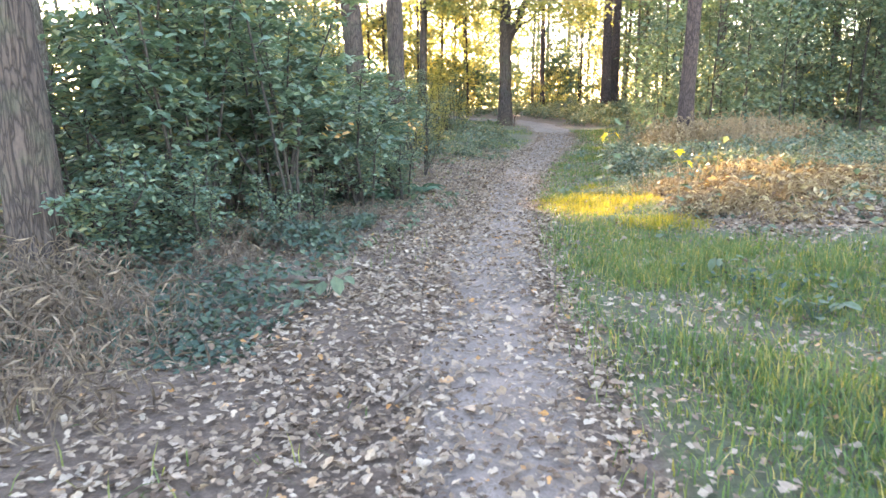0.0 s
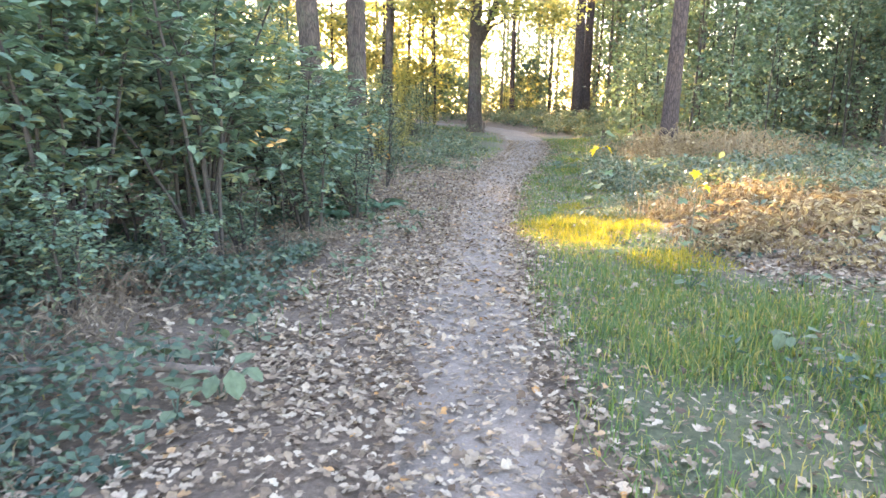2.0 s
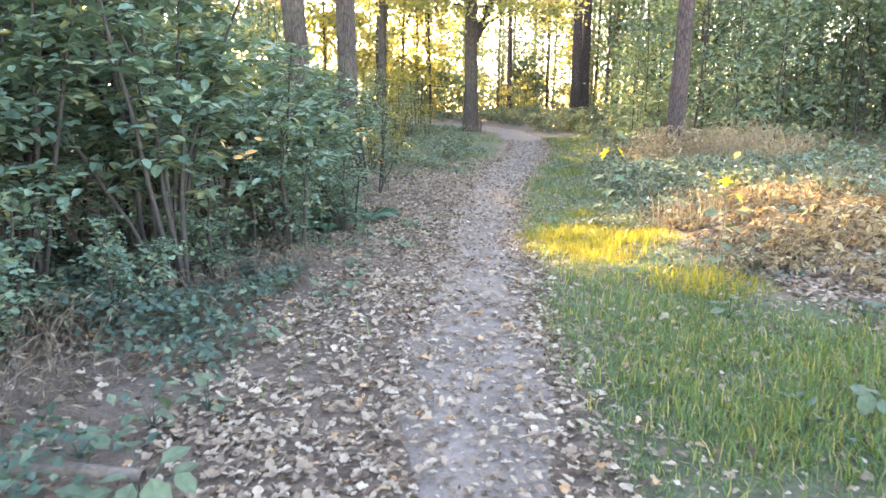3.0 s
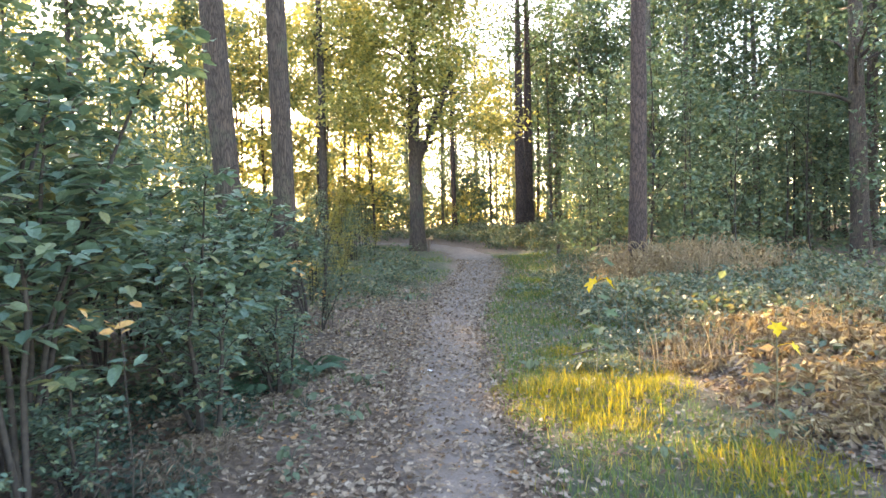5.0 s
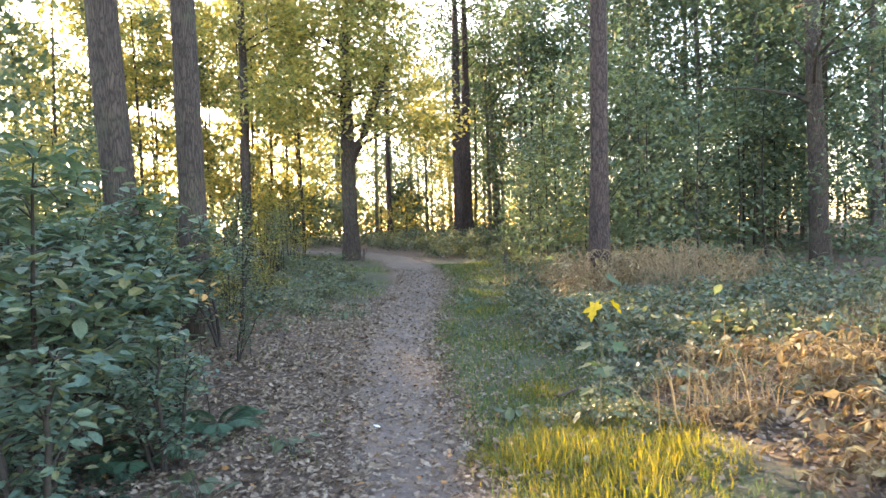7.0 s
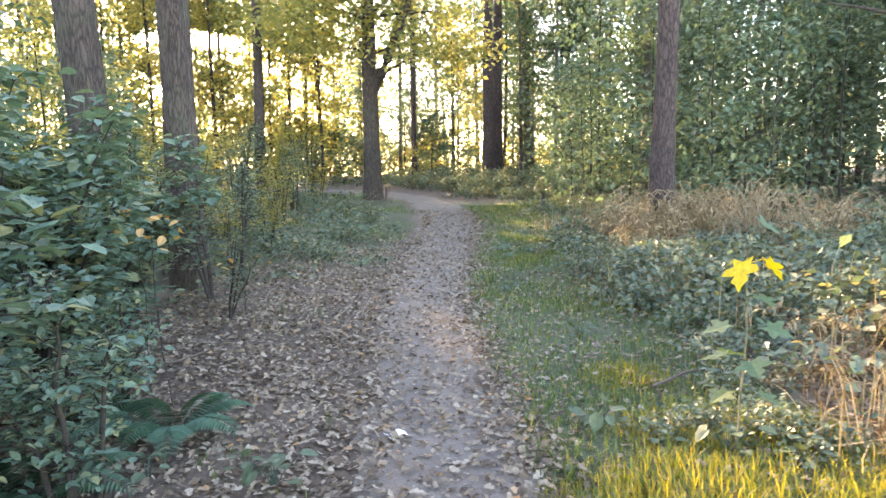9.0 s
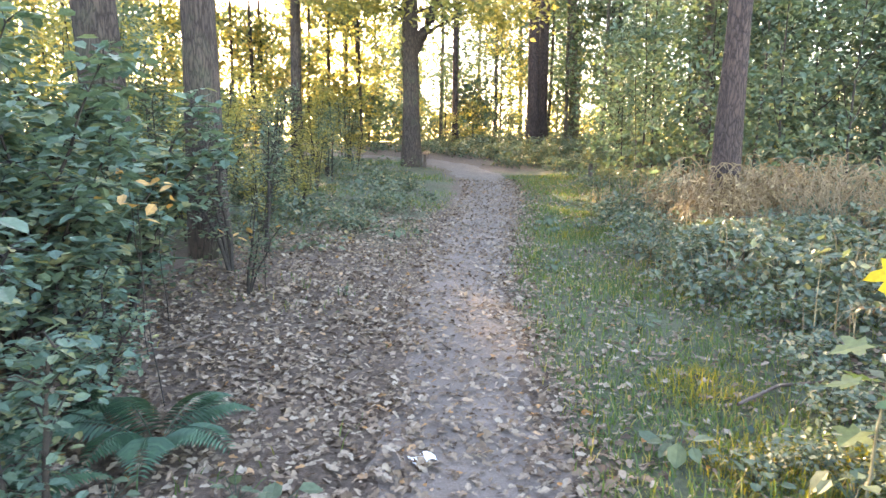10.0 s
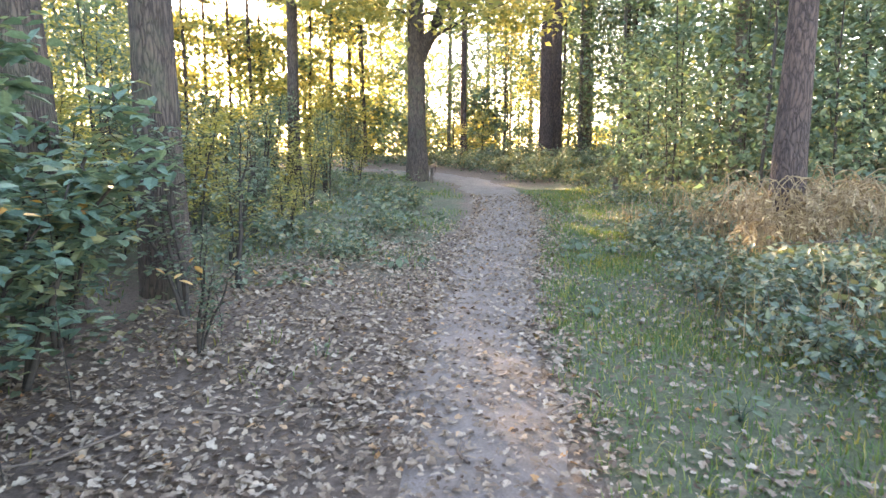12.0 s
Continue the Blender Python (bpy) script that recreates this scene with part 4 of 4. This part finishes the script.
HEAPS = [dead_bracken(4.3, 10.6, 0.8, 0.26, "collapsed heap of rust-brown dead bracken"), dead_bracken(5.6, 12.2, 0.95, 0.32, "collapsed heap of rust-brown dead bracken"),
         dead_bracken(6.7, 19.9, 0.9, 0.75, "dry tangled bracken round the foot of a pine", 26, M_DEADCANE, 18, 0.8),
         dead_bracken(7.1, 20.0, 1.15, 1.0, "tall broken stalks of dead bracken leaning on a pine", 20, M_CANE, 7, 0.3, 0.013)]
for i, (x, y, s, k) in enumerate([(5.0, 9.4, 0.9, 1), (4.9, 11.4, 0.8, 0), (6.3, 10.4, 1.0, 1), (6.9, 12.4, 1.0, 0), (3.9, 9.2, 0.7, 0), (4.1, 8.1, 0.6, 1), (6.1, 8.2, 0.9, 0), (5.1, 13.4, 0.7, 1), (7.6, 9.6, 1.0, 0),
                                  (7.5, 20.3, 0.9, 2), (6.2, 20.6, 0.8, 2), (9.4, 19.2, 0.9, 2), (8.0, 17.8, 0.7, 2), (5.9, 19.2, 0.75, 2), (6.4, 19.5, 0.8, 2), (7.9, 14.4, 0.9, 1), (9.3, 22.0, 1.0, 2),
                                  (4.2, 12.6, 0.6, 0), (9.0, 12.0, 1.0, 1), (3.7, 10.3, 0.6, 0), (3.4, 9.2, 0.55, 1), (5.5, 10.4, 0.9, 0), (4.4, 9.8, 0.7, 1), (5.8, 11.4, 0.9, 1), (3.9, 11.6, 0.5, 0),
                                  (6.5, 20.0, 0.9, 3), (7.4, 20.5, 0.8, 3), (8.3, 19.7, 1.0, 3), (9.1, 20.7, 1.0, 3), (8.8, 18.6, 0.9, 3), (9.9, 19.8, 0.9, 3), (6.9, 21.2, 0.9, 3), (7.8, 18.9, 0.7, 3)]):
    place_copy(HEAPS[k], x, y, i * 2.3, s, 0.02)


def tussock(x, y, radius, height, blades, mat, label, droop=1.0, group="grass tussocks", wide=0.009):
    p = Pile()
    r = radius * np.sqrt(rng.uniform(0, 1, blades))
    a = rng.uniform(0, 6.283, blades)
    at = np.stack([r * np.cos(a), r * np.sin(a), np.zeros(blades)], -1)
    h = height * rng.uniform(0.25, 1.0, blades) * (1.15 - 0.5 * (r / radius) ** 2)
    scatter(p, GRASS5, at, h, a + rng.normal(0, 1.3, blades), rng.normal(0.45, 0.42, blades) - 0.5 * droop, None, wide / h)
    ob = tagged(new("grass_tussock", p.mesh("grass_tussock", mat)), label, "grass", group, "stuff")
    ob.matrix_basis = Matrix.Translation((x, y, float(ground_z(x, y)) - 0.02))
    return ob


# the second tussock carries painted sunlight in its yellow
TUFTS = [tussock(2.2, 5.9, 0.55, 0.11, 700, M_GRASS, "tussock of long green grass"), tussock(2.5, 10.6, 0.55, 0.17, 1000, M_SUNGRASS, "tussock of long grass tinted yellow as if sunlit")]
for i, (x, y, s, k) in enumerate([(2.6, 6.6, 1.0, 0), (1.9, 6.8, 0.8, 0), (2.3, 7.8, 1.0, 0), (2.8, 8.6, 1.0, 1), (2.0, 9.4, 0.85, 0), (1.8, 10.6, 0.7, 1), (3.1, 11.0, 0.8, 1), (2.3, 11.6, 0.9, 1), (2.9, 12.0, 0.7, 0),
                                  (2.6, 13.0, 0.8, 0), (2.9, 13.6, 0.7, 1), (2.4, 4.6, 0.9, 0), (3.0, 5.4, 1.0, 0), (5.1, 22.9, 0.8, 0), (5.5, 23.3, 0.8, 0), (3.6, 18.0, 0.7, 0), (4.3, 20.3, 0.7, 1), (2.0, 3.6, 0.7, 0), (2.0, 11.3, 0.8, 1), (2.7, 11.4, 0.9, 1), (3.3, 12.2, 0.75, 1), (1.75, 11.6, 0.6, 1), (2.6, 12.4, 0.8, 1), (3.4, 11.5, 0.6, 1), (2.2, 10.0, 0.7, 1)]):
    place_copy(TUFTS[k], x, y, i * 1.9, s, 0.02)
STRAW = tussock(-2.0, 4.4, 0.6, 0.36, 380, M_TANGLE, "heap of dry grey-brown grass", 2.0, "dry grass", 0.006)
TANGLE = dead_bracken(-2.1, 3.9, 0.75, 0.4, "dry tangle of dead stalks beside a tree", 44, M_TANGLE, 6, 0.22, 0.0045)
for i, (x, y, s) in enumerate([(-2.6, 5.0, 0.9), (-1.9, 3.2, 0.8), (-2.5, 3.6, 1.0), (-3.2, 4.6, 1.1), (-1.9, 6.4, 0.7), (-1.6, 7.6, 0.6), (-2.4, 7.2, 0.8), (-1.5, 8.8, 0.7), (-3.0, 6.2, 0.9)]):
    place_copy(STRAW, x, y, i * 1.3, s, 0.02)
for i, (x, y, s) in enumerate([(-2.7, 4.6, 1.0), (-1.8, 3.0, 0.8), (-2.5, 3.2, 1.0), (-3.1, 5.3, 1.0), (-1.9, 5.9, 0.7), (-2.2, 7.0, 0.8), (-1.5, 7.9, 0.7), (-1.2, 9.2, 0.7), (-2.9, 3.9, 1.1), (-1.0, 9.9, 0.5)]):
    place_copy(TANGLE, x, y, i * 1.9, s, 0.02)


# ---- grass verge and fallen leaves ----
def grass_field(name, n, x0, x1, y0, y1, chance, low, high, mat, label):
    y = y0 + (y1 - y0) * rng.uniform(0, 1, n) ** 1.3
    s = rng.uniform(x0, x1, n)
    x = s + np.interp(y, _py[:380], _px[:380])
    keep = rng.uniform(0, 1, n) < chance(s, x, y)
    x, y, s = x[keep], y[keep], s[keep]
    m = len(x)
    h = rng.uniform(low, high, m) * (0.75 + 0.5 * smooth(0.5 + ripple(x, y, 1.7, 4.0)))
    p = Pile()
    scatter(p, GRASS5, np.stack([x, y, ground_z(x, y) - 0.01], -1), h, rng.uniform(0, 6.283, m), rng.normal(0.1, 0.45, m), None, np.interp(y, [0, 15, 40], [0.007, 0.010, 0.016]) / h)
    tagged(new(name, p.mesh(name, mat)), label, "grass", kind="stuff")


grass_field("grass", 200000, 0.3, 4.4, -2, 30, lambda s, x, y: smooth((s - half_width(y) * 0.9) / 0.35) * smooth((np.interp(y, [6, 8, 13, 15], [4.4, 2.5, 2.6, 4.4]) - s) / np.interp(y, [6, 8, 13, 15], [1.6, 0.7, 0.7, 1.6])) * (0.35 + 0.65 * smooth(0.4 + ripple(x, y, 0.9))), 0.03, 0.09, M_GRASS, "short green grass on the verge of the path")
grass_field("grass", 60000, 0.5, 4.2, 0.8, 9.5, lambda s, x, y: smooth((s - 0.7) / 0.5) * smooth((np.interp(y, [6, 8, 13], [4.2, 2.5, 2.6]) - s) / 0.7) * smooth(0.55 + ripple(x, y, 1.3, 9.0)), 0.04, 0.12, M_GRASS, "lush green grass beside the start of the path")
grass_field("sparse_grass", 60000, -5, -0.3, 0.8, 36, lambda s, x, y: (0.10 + 0.8 * smooth((y - 18) / 5)) * smooth((-s - half_width(y)) / 0.4) * smooth(0.25 + ripple(x, y, 1.1, 2.0)), 0.04, 0.12, M_GRASS, "thin grass among fallen leaves")


grass_field("dry_grass", 16000, 2.0, 8.5, 11.5, 25, lambda s, x, y: smooth((s - 2.0) / 0.8) * smooth(0.3 + ripple(x, y, 1.2, 6.0)), 0.18, 0.5, M_DEADCANE, "dry brown grass stalks among the brambles")


def litter_spots(n, y0, y1, power):
    y = y0 + (y1 - y0) * rng.uniform(0, 1, n) ** power
    s = rng.uniform(-3.6, 6.2, n)
    x = s + np.interp(y, _py[:380], _px[:380])
    hw = half_width(y)
    d = np.abs(s)
    w = np.where(s < 0, 1.0, np.interp(y, [2, 5, 9, 12], [0.2, 0.25, 0.22, 0.28]))
    w = np.where(d < hw * 1.6, 0.6 + 0.4 * smooth((d / hw - 0.25) / 0.8), w) * np.where(s < -hw, smooth((3.6 + s) / 1.2) * 0.5 + 0.5, 1)
    w = w * (0.55 + 0.45 * smooth(0.5 + ripple(x, y, 1.9, 5.0))) * np.where((s < -hw) & (y > 20), smooth((26 - y) / 6), 1)
    w = w * (1 - np.interp(y, [4, 9], [0.6, 0.45]) * smooth((hw * 1.0 - d) / (0.6 * hw)) * (0.6 + 0.4 * smooth(0.5 + ripple(x, y, 2.6, 8.0))))
    w = np.where(s > 2.6, np.maximum(w * (s < 3.4), smooth((y - 6) / 2) * smooth((15 - y) / 2)), w)
    w = np.where((s < -1.5) & (y > 3.2) & (y < 10), 0.4 * w, w)
    keep = rng.uniform(0, 1, n) < w
    return x[keep], y[keep], d[keep] < hw[keep]


def build_leaf_litter():
    x, y, on_path = litter_spots(210000, 0.5, 29, 1.15)
    n = len(x)
    p = Pile()
    z = ground_z(x, y) + np.where(on_path, 0.032, 0.010) + rng.uniform(0, 0.018, n)
    near = (y < 16.5) & (off_path(x, y) < 2.6)
    at, size = np.stack([x, y, z], -1), rng.uniform(0.034, 0.074, n) * np.interp(y, [3, 8], [0.82, 1.0])
    for shape, some in ((OAK, near), (RHOMB, ~near)):
        m = int(some.sum())
        scatter(p, shape, at[some], size[some], rng.uniform(0, 6.283, m), rng.normal(0.0, 0.3, m), rng.normal(0, 0.4, m), rng.uniform(0.8, 1.5, m))
    # crumbs of leaf and twig on the dirt
    m = 14000
    y = 0.5 + 26 * rng.uniform(0, 1, m) ** 1.4
    x = rng.normal(0, 0.45, m) + np.interp(y, _py[:380], _px[:380])
    scatter(p, RHOMB, np.stack([x, y, ground_z(x, y) + rng.uniform(0.02, 0.032, m)], -1), rng.uniform(0.015, 0.045, m), rng.uniform(0, 6.283, m), rng.normal(0, 0.2, m), rng.normal(0, 0.3, m), rng.uniform(0.4, 1.5, m))
    litter = tagged(new("leaf_litter", p.mesh("leaf_litter", M_FALLEN)), "pale brown fallen oak leaves scattered over path and verge", "leaf litter", kind="stuff")
    shapes = []
    for k in range(6):
        q = Pile()
        scatter(q, OAK, np.zeros((1, 3)), np.array([0.05 + 0.006 * k]), np.zeros(1), np.array([rng.normal(0.05, 0.15)]), np.array([rng.normal(0, 0.3)]), np.array([0.9 + 0.12 * k]))
        shapes.append(q.mesh("fallen_leaf", M_FALLEN_ONE))
    r = random.Random(3)
    for _ in range(290):
        y = r.uniform(1.5, 16)
        s = r.uniform(-1.5, 1.0)
        x = s + float(np.interp(y, _py[:380], _px[:380]))
        ob = new("fallen_leaf", r.choice(shapes))
        ob.matrix_basis = Matrix.Translation((x, y, float(ground_z(x, y)) + 0.035)) @ Matrix.Rotation(r.uniform(0, 6.28), 4, "Z") @ Matrix.Rotation(r.gauss(0, 0.2), 4, "X")
        ob.parent = litter


build_leaf_litter()


# ---- small things ----
def weed(x, y, leaves, size, label):
    ob = thing("weed", x, y, label, "weed", "small weeds", sink=0.01)
    for k in range(leaves):
        a = k * 2.4 + rng.normal(0, 0.3)
        r, h = rng.uniform(0.02, 0.14), rng.uniform(0.04, 0.16)
        p = Pile()
        e = np.array([r * math.cos(a), r * math.sin(a), h])
        tube(p, bow((0, 0, 0), e, 0.02, 4), [0.003, 0.002], 4)
        scatter(p, BLADE6, e[None], np.array([size * rng.uniform(0.7, 1.2)]), np.array([a]), np.array([rng.normal(-0.1, 0.3)]), np.array([rng.normal(0, 0.2)]), np.array([1.3]))
        part("leaf", p.mesh("leaf", M_WEED), ob)
    return ob


WEEDS = [weed(-1.3, 5.6, 9, 0.10, "small broad-leaved weed in the leaf litter"), weed(-1.0, 4.9, 7, 0.08, "small broad-leaved weed in the leaf litter")]


def plant_weeds():
    r = random.Random(21)
    for _ in range(75):
        y = r.uniform(3.6, 26)
        s = r.choice([r.uniform(-2.6, -0.9), r.uniform(0.9, 3.8)])
        if s < 0 and 13 < y < 19 and r.random() < 0.6:
            continue
        place_copy(r.choice(WEEDS), s + float(np.interp(y, _py[:380], _px[:380])), y, r.uniform(0, 6.28), r.uniform(0.6, 1.3), 0.01)
    for x, y in [(-1.1, 5.9), (-0.9, 6.1), (-0.3, 10.3), (-0.1, 11.0), (-0.5, 10.8), (-0.6, 11.4)]:
        place_copy(r.choice(WEEDS), x, y, r.uniform(0, 6.28), r.uniform(0.7, 1.1), 0.01)


plant_weeds()


def fern(x, y, turn, size, fronds=7, mat=M_FERN):
    ob = thing("fern", x, y, "green fern with arching fronds in the leaf litter", "fern", "ferns", turn, size)
    for k in range(fronds):
        a = k * 6.283 / fronds + rng.normal(0, 0.25)
        ln = rng.uniform(0.45, 0.7)
        line = bow((0, 0, 0), (ln * math.cos(a), ln * math.sin(a), 0.10), 0.14, 14)
        p = Pile()
        tube(p, line, [0.004, 0.0015], 4)
        for i in range(2, 14):
            w = 0.16 * math.sin(math.pi * (i / 14) ** 0.7) + 0.015
            for side in (-1, 1):
                for u in (0.0, 0.5):
                    q = line[i] if i == 13 else line[i] * (1 - u) + line[i + 1] * u
                    scatter(p, RHOMB, q[None], np.array([w]), np.array([a + side * 1.25]), np.array([-0.25]), np.array([side * 0.15]), np.array([0.42]))
        part("frond", p.mesh("frond", mat), ob, kind="stuff")
    return ob


F = fern(-0.45, 13.15, 0.3, 0.9)
place_copy(F, -1.1, 13.4, 2.0, 0.9)
place_copy(F, -1.0, 12.4, 4.0, 0.85)


def broad_plant(x, y, height, label, bright):
    """A sapling with big lobed leaves, some of them yellow."""
    ob = thing("maple_sapling", x, y, label, "sapling", "maple saplings", sink=0.02)
    w = Pile()
    line = bow((0, 0, 0), (0.03, 0, height), 0.0, 8, 0.008)
    tube(w, line, [0.008, 0.003], 6)
    part("stem", w.mesh("stem", M_SHOOT), ob)
    for k, (h, a, size, yel) in enumerate(bright):
        b = line[min(7, int(h * 7))]
        e = b + np.array([0.10 * math.cos(a), 0.10 * math.sin(a), 0.03])
        q = Pile()
        tube(q, bow(b, e, 0.01, 4), [0.003, 0.002], 4)
        scatter(q, MAPLE, e[None], np.array([size]), np.array([a]), np.array([-0.95 if yel else -0.35]), np.array([rng.normal(0, 0.3)]))
        part("leaf", q.mesh("leaf", M_BRIGHT if yel else M_MAPLE), ob, "bright yellow lobed leaf" if yel else "")


broad_plant(2.8, 12.05, 1.27, "maple sapling with bright yellow leaves and green ones", [(0.92, 3.9, 0.19, 1), (0.9, 5.9, 0.15, 1), (1.0, 0.3, 0.17, 0), (0.7, 2.8, 0.16, 0), (0.7, 0.2, 0.16, 0), (0.55, 4.4, 0.17, 0), (0.5, 1.5, 0.15, 0), (0.4, 3.4, 0.15, 0), (0.8, 4.8, 0.14, 0), (0.3, 5.2, 0.16, 0), (0.3, 0.9, 0.15, 0), (0.45, 2.4, 0.15, 0), (0.6, 5.5, 0.15, 0)])
broad_plant(3.05, 9.05, 1.08, "maple sapling with a yellow leaf at its top", [(0.98, 4.2, 0.11, 1), (0.72, 5.4, 0.10, 1), (0.6, 3.3, 0.12, 0), (0.5, 0.8, 0.12, 0), (0.7, 5.8, 0.11, 0), (0.85, 1.9, 0.11, 0), (0.4, 4.6, 0.13, 0), (0.3, 2.6, 0.12, 0), (0.45, 5.2, 0.12, 0), (0.2, 0.2, 0.12, 0), (0.25, 4.0, 0.12, 0)])


for i, (x, y, sc, k) in enumerate([(2.95, 12.4, 0.5, 1), (3.3, 12.2, 0.5, 0), (2.6, 12.5, 0.4, 0), (3.1, 11.8, 0.4, 2), (3.3, 9.3, 0.4, 0), (2.9, 9.4, 0.35, 2), (3.5, 13.0, 0.6, 1)]):
    place_copy(BRAMBLES[k], x, y, i * 1.2, sc, 0.02)


def orange_spray(x, y, z, n, size):
    ob = new("orange_spray")
    ob.matrix_basis = Matrix.Translation((x, y, float(ground_z(x, y))))
    tagged(ob, "thin shoot with orange autumn leaves among shrubs", "shoot", "orange shoots")
    h = z - float(ground_z(x, y))
    w = Pile()
    tube(w, bow((0.05, 0.1, -0.02), (0, 0, h + 0.05), 0, 7, 0.012), [0.005, 0.002], 5)
    part("stem", w.mesh("stem", M_STEM), ob)
    p = Pile()
    foliage(p, BLADE6, np.array([0, 0, h]) + rng.normal(0, 1, (n, 3)) * np.array([0.16, 0.16, 0.06]), size, 0.4)
    part("leaves", p.mesh("leaves", M_ORANGE), ob)


for x, y, z, n in [(-0.62, 13.7, 0.93, 12), (-1.2, 8.4, 0.98, 12), (-0.95, 14.6, 1.0, 7), (-1.5, 12.8, 1.2, 8), (-0.35, 17.0, 0.4, 8), (-1.1, 15.8, 1.0, 7)]:
    orange_spray(x, y, z, n, 0.09)


def stick(pts, r, label):
    p = Pile()
    tube(p, pts, [r, r * 0.9, r * 0.5], 7, 0.08)
    tagged(new("stick", p.mesh("stick", M_STICK, True)), label, "stick")


def laid(*xy, lift=0.03):
    return [(x, y, float(ground_z(x, y)) + lift) for x, y in xy]


stick(laid((-0.87, 5.18), (-1.15, 5.22), (-1.5, 5.26), (-1.9, 5.28), lift=0.12), 0.03, "rotting dark branch lying in the leaf litter")
stick(laid((-0.05, 3.35), (-0.12, 3.2), (-0.2, 3.02), lift=0.045), 0.012, "short dry twig lying on the path's edge")
stick(laid((1.35, 14.6), (1.32, 14.75), (1.36, 14.9), lift=0.045), 0.010, "small crooked twig on the path")


stick(laid((0.35, 15.6), (0.1, 15.45), (-0.2, 15.5), lift=0.05), 0.008, "thin dry twig lying on the fallen leaves")
stick(laid((-0.5, 15.2), (-0.75, 14.9), (-1.1, 14.75), lift=0.05), 0.009, "thin dry twig lying on the fallen leaves")
stick(laid((4.4, 9.6), (4.0, 9.9), (3.7, 9.85), lift=0.08), 0.012, "pale broken branch among dead bracken")
stick(laid((2.9, 13.2), (3.3, 13.4), (3.8, 13.35), lift=0.06), 0.012, "pale broken branch in the undergrowth")
stick(laid((7.3, 19.2), (6.6, 19.0), (6.0, 19.3), lift=0.25), 0.015, "pale broken branch leaning in dead bracken")


def stub(x, y, height, r, mat, name, label, category):
    """A short upright stump with a broken top."""
    ob = thing(name, x, y, label, category, sink=0.05)
    p = Pile()
    tube(p, [(0, 0, 0), (0.01, 0, height * 0.5), (0.03, 0.01, height)], [r, r * 0.85, r * 0.8], 9, 0.06, 0.2)
    part("stem", p.mesh("stem", mat, True), ob)
    q = Pile()
    tube(q, [(0.01, 0, height * 0.4), (r * 2.5, 0.02, height * 0.8), (r * 3, 0.03, height * 1.15)], [r * 0.4, r * 0.15], 5)
    part("shoot", q.mesh("shoot", mat, True), ob)


stub(3.2, 32.6, 0.5, 0.05, M_STICK, "stump", "dark broken stump beside the bend of the path", "stump")
stub(7.1, 27.4, 0.55, 0.07, M_GREY, "post", "short weathered grey post in the undergrowth", "post")


def paper():
    bm = bmesh.new()
    bmesh.ops.create_grid(bm, x_segments=6, y_segments=5, size=0.5)
    for v in bm.verts:
        v.co = Vector((v.co.x * 0.13, v.co.y * 0.09, 0.012 * math.sin(v.co.x * 7) + 0.008 * math.cos(v.co.y * 9) + 0.018))
    me = bpy.data.meshes.new("paper_scrap")
    bm.to_mesh(me)
    bm.free()
    me.materials.append(M_PAPER)
    ob = new("paper_scrap", me)
    ob.matrix_basis = Matrix.Translation((0.93, 12.77, float(ground_z(0.93, 12.77)) + 0.015)) @ Matrix.Rotation(0.3, 4, "Z")
    so = ob.modifiers.new("thickness", "SOLIDIFY")
    so.thickness = 0.002
    tagged(ob, "crumpled scrap of white paper on the dirt path", "litter")


paper()
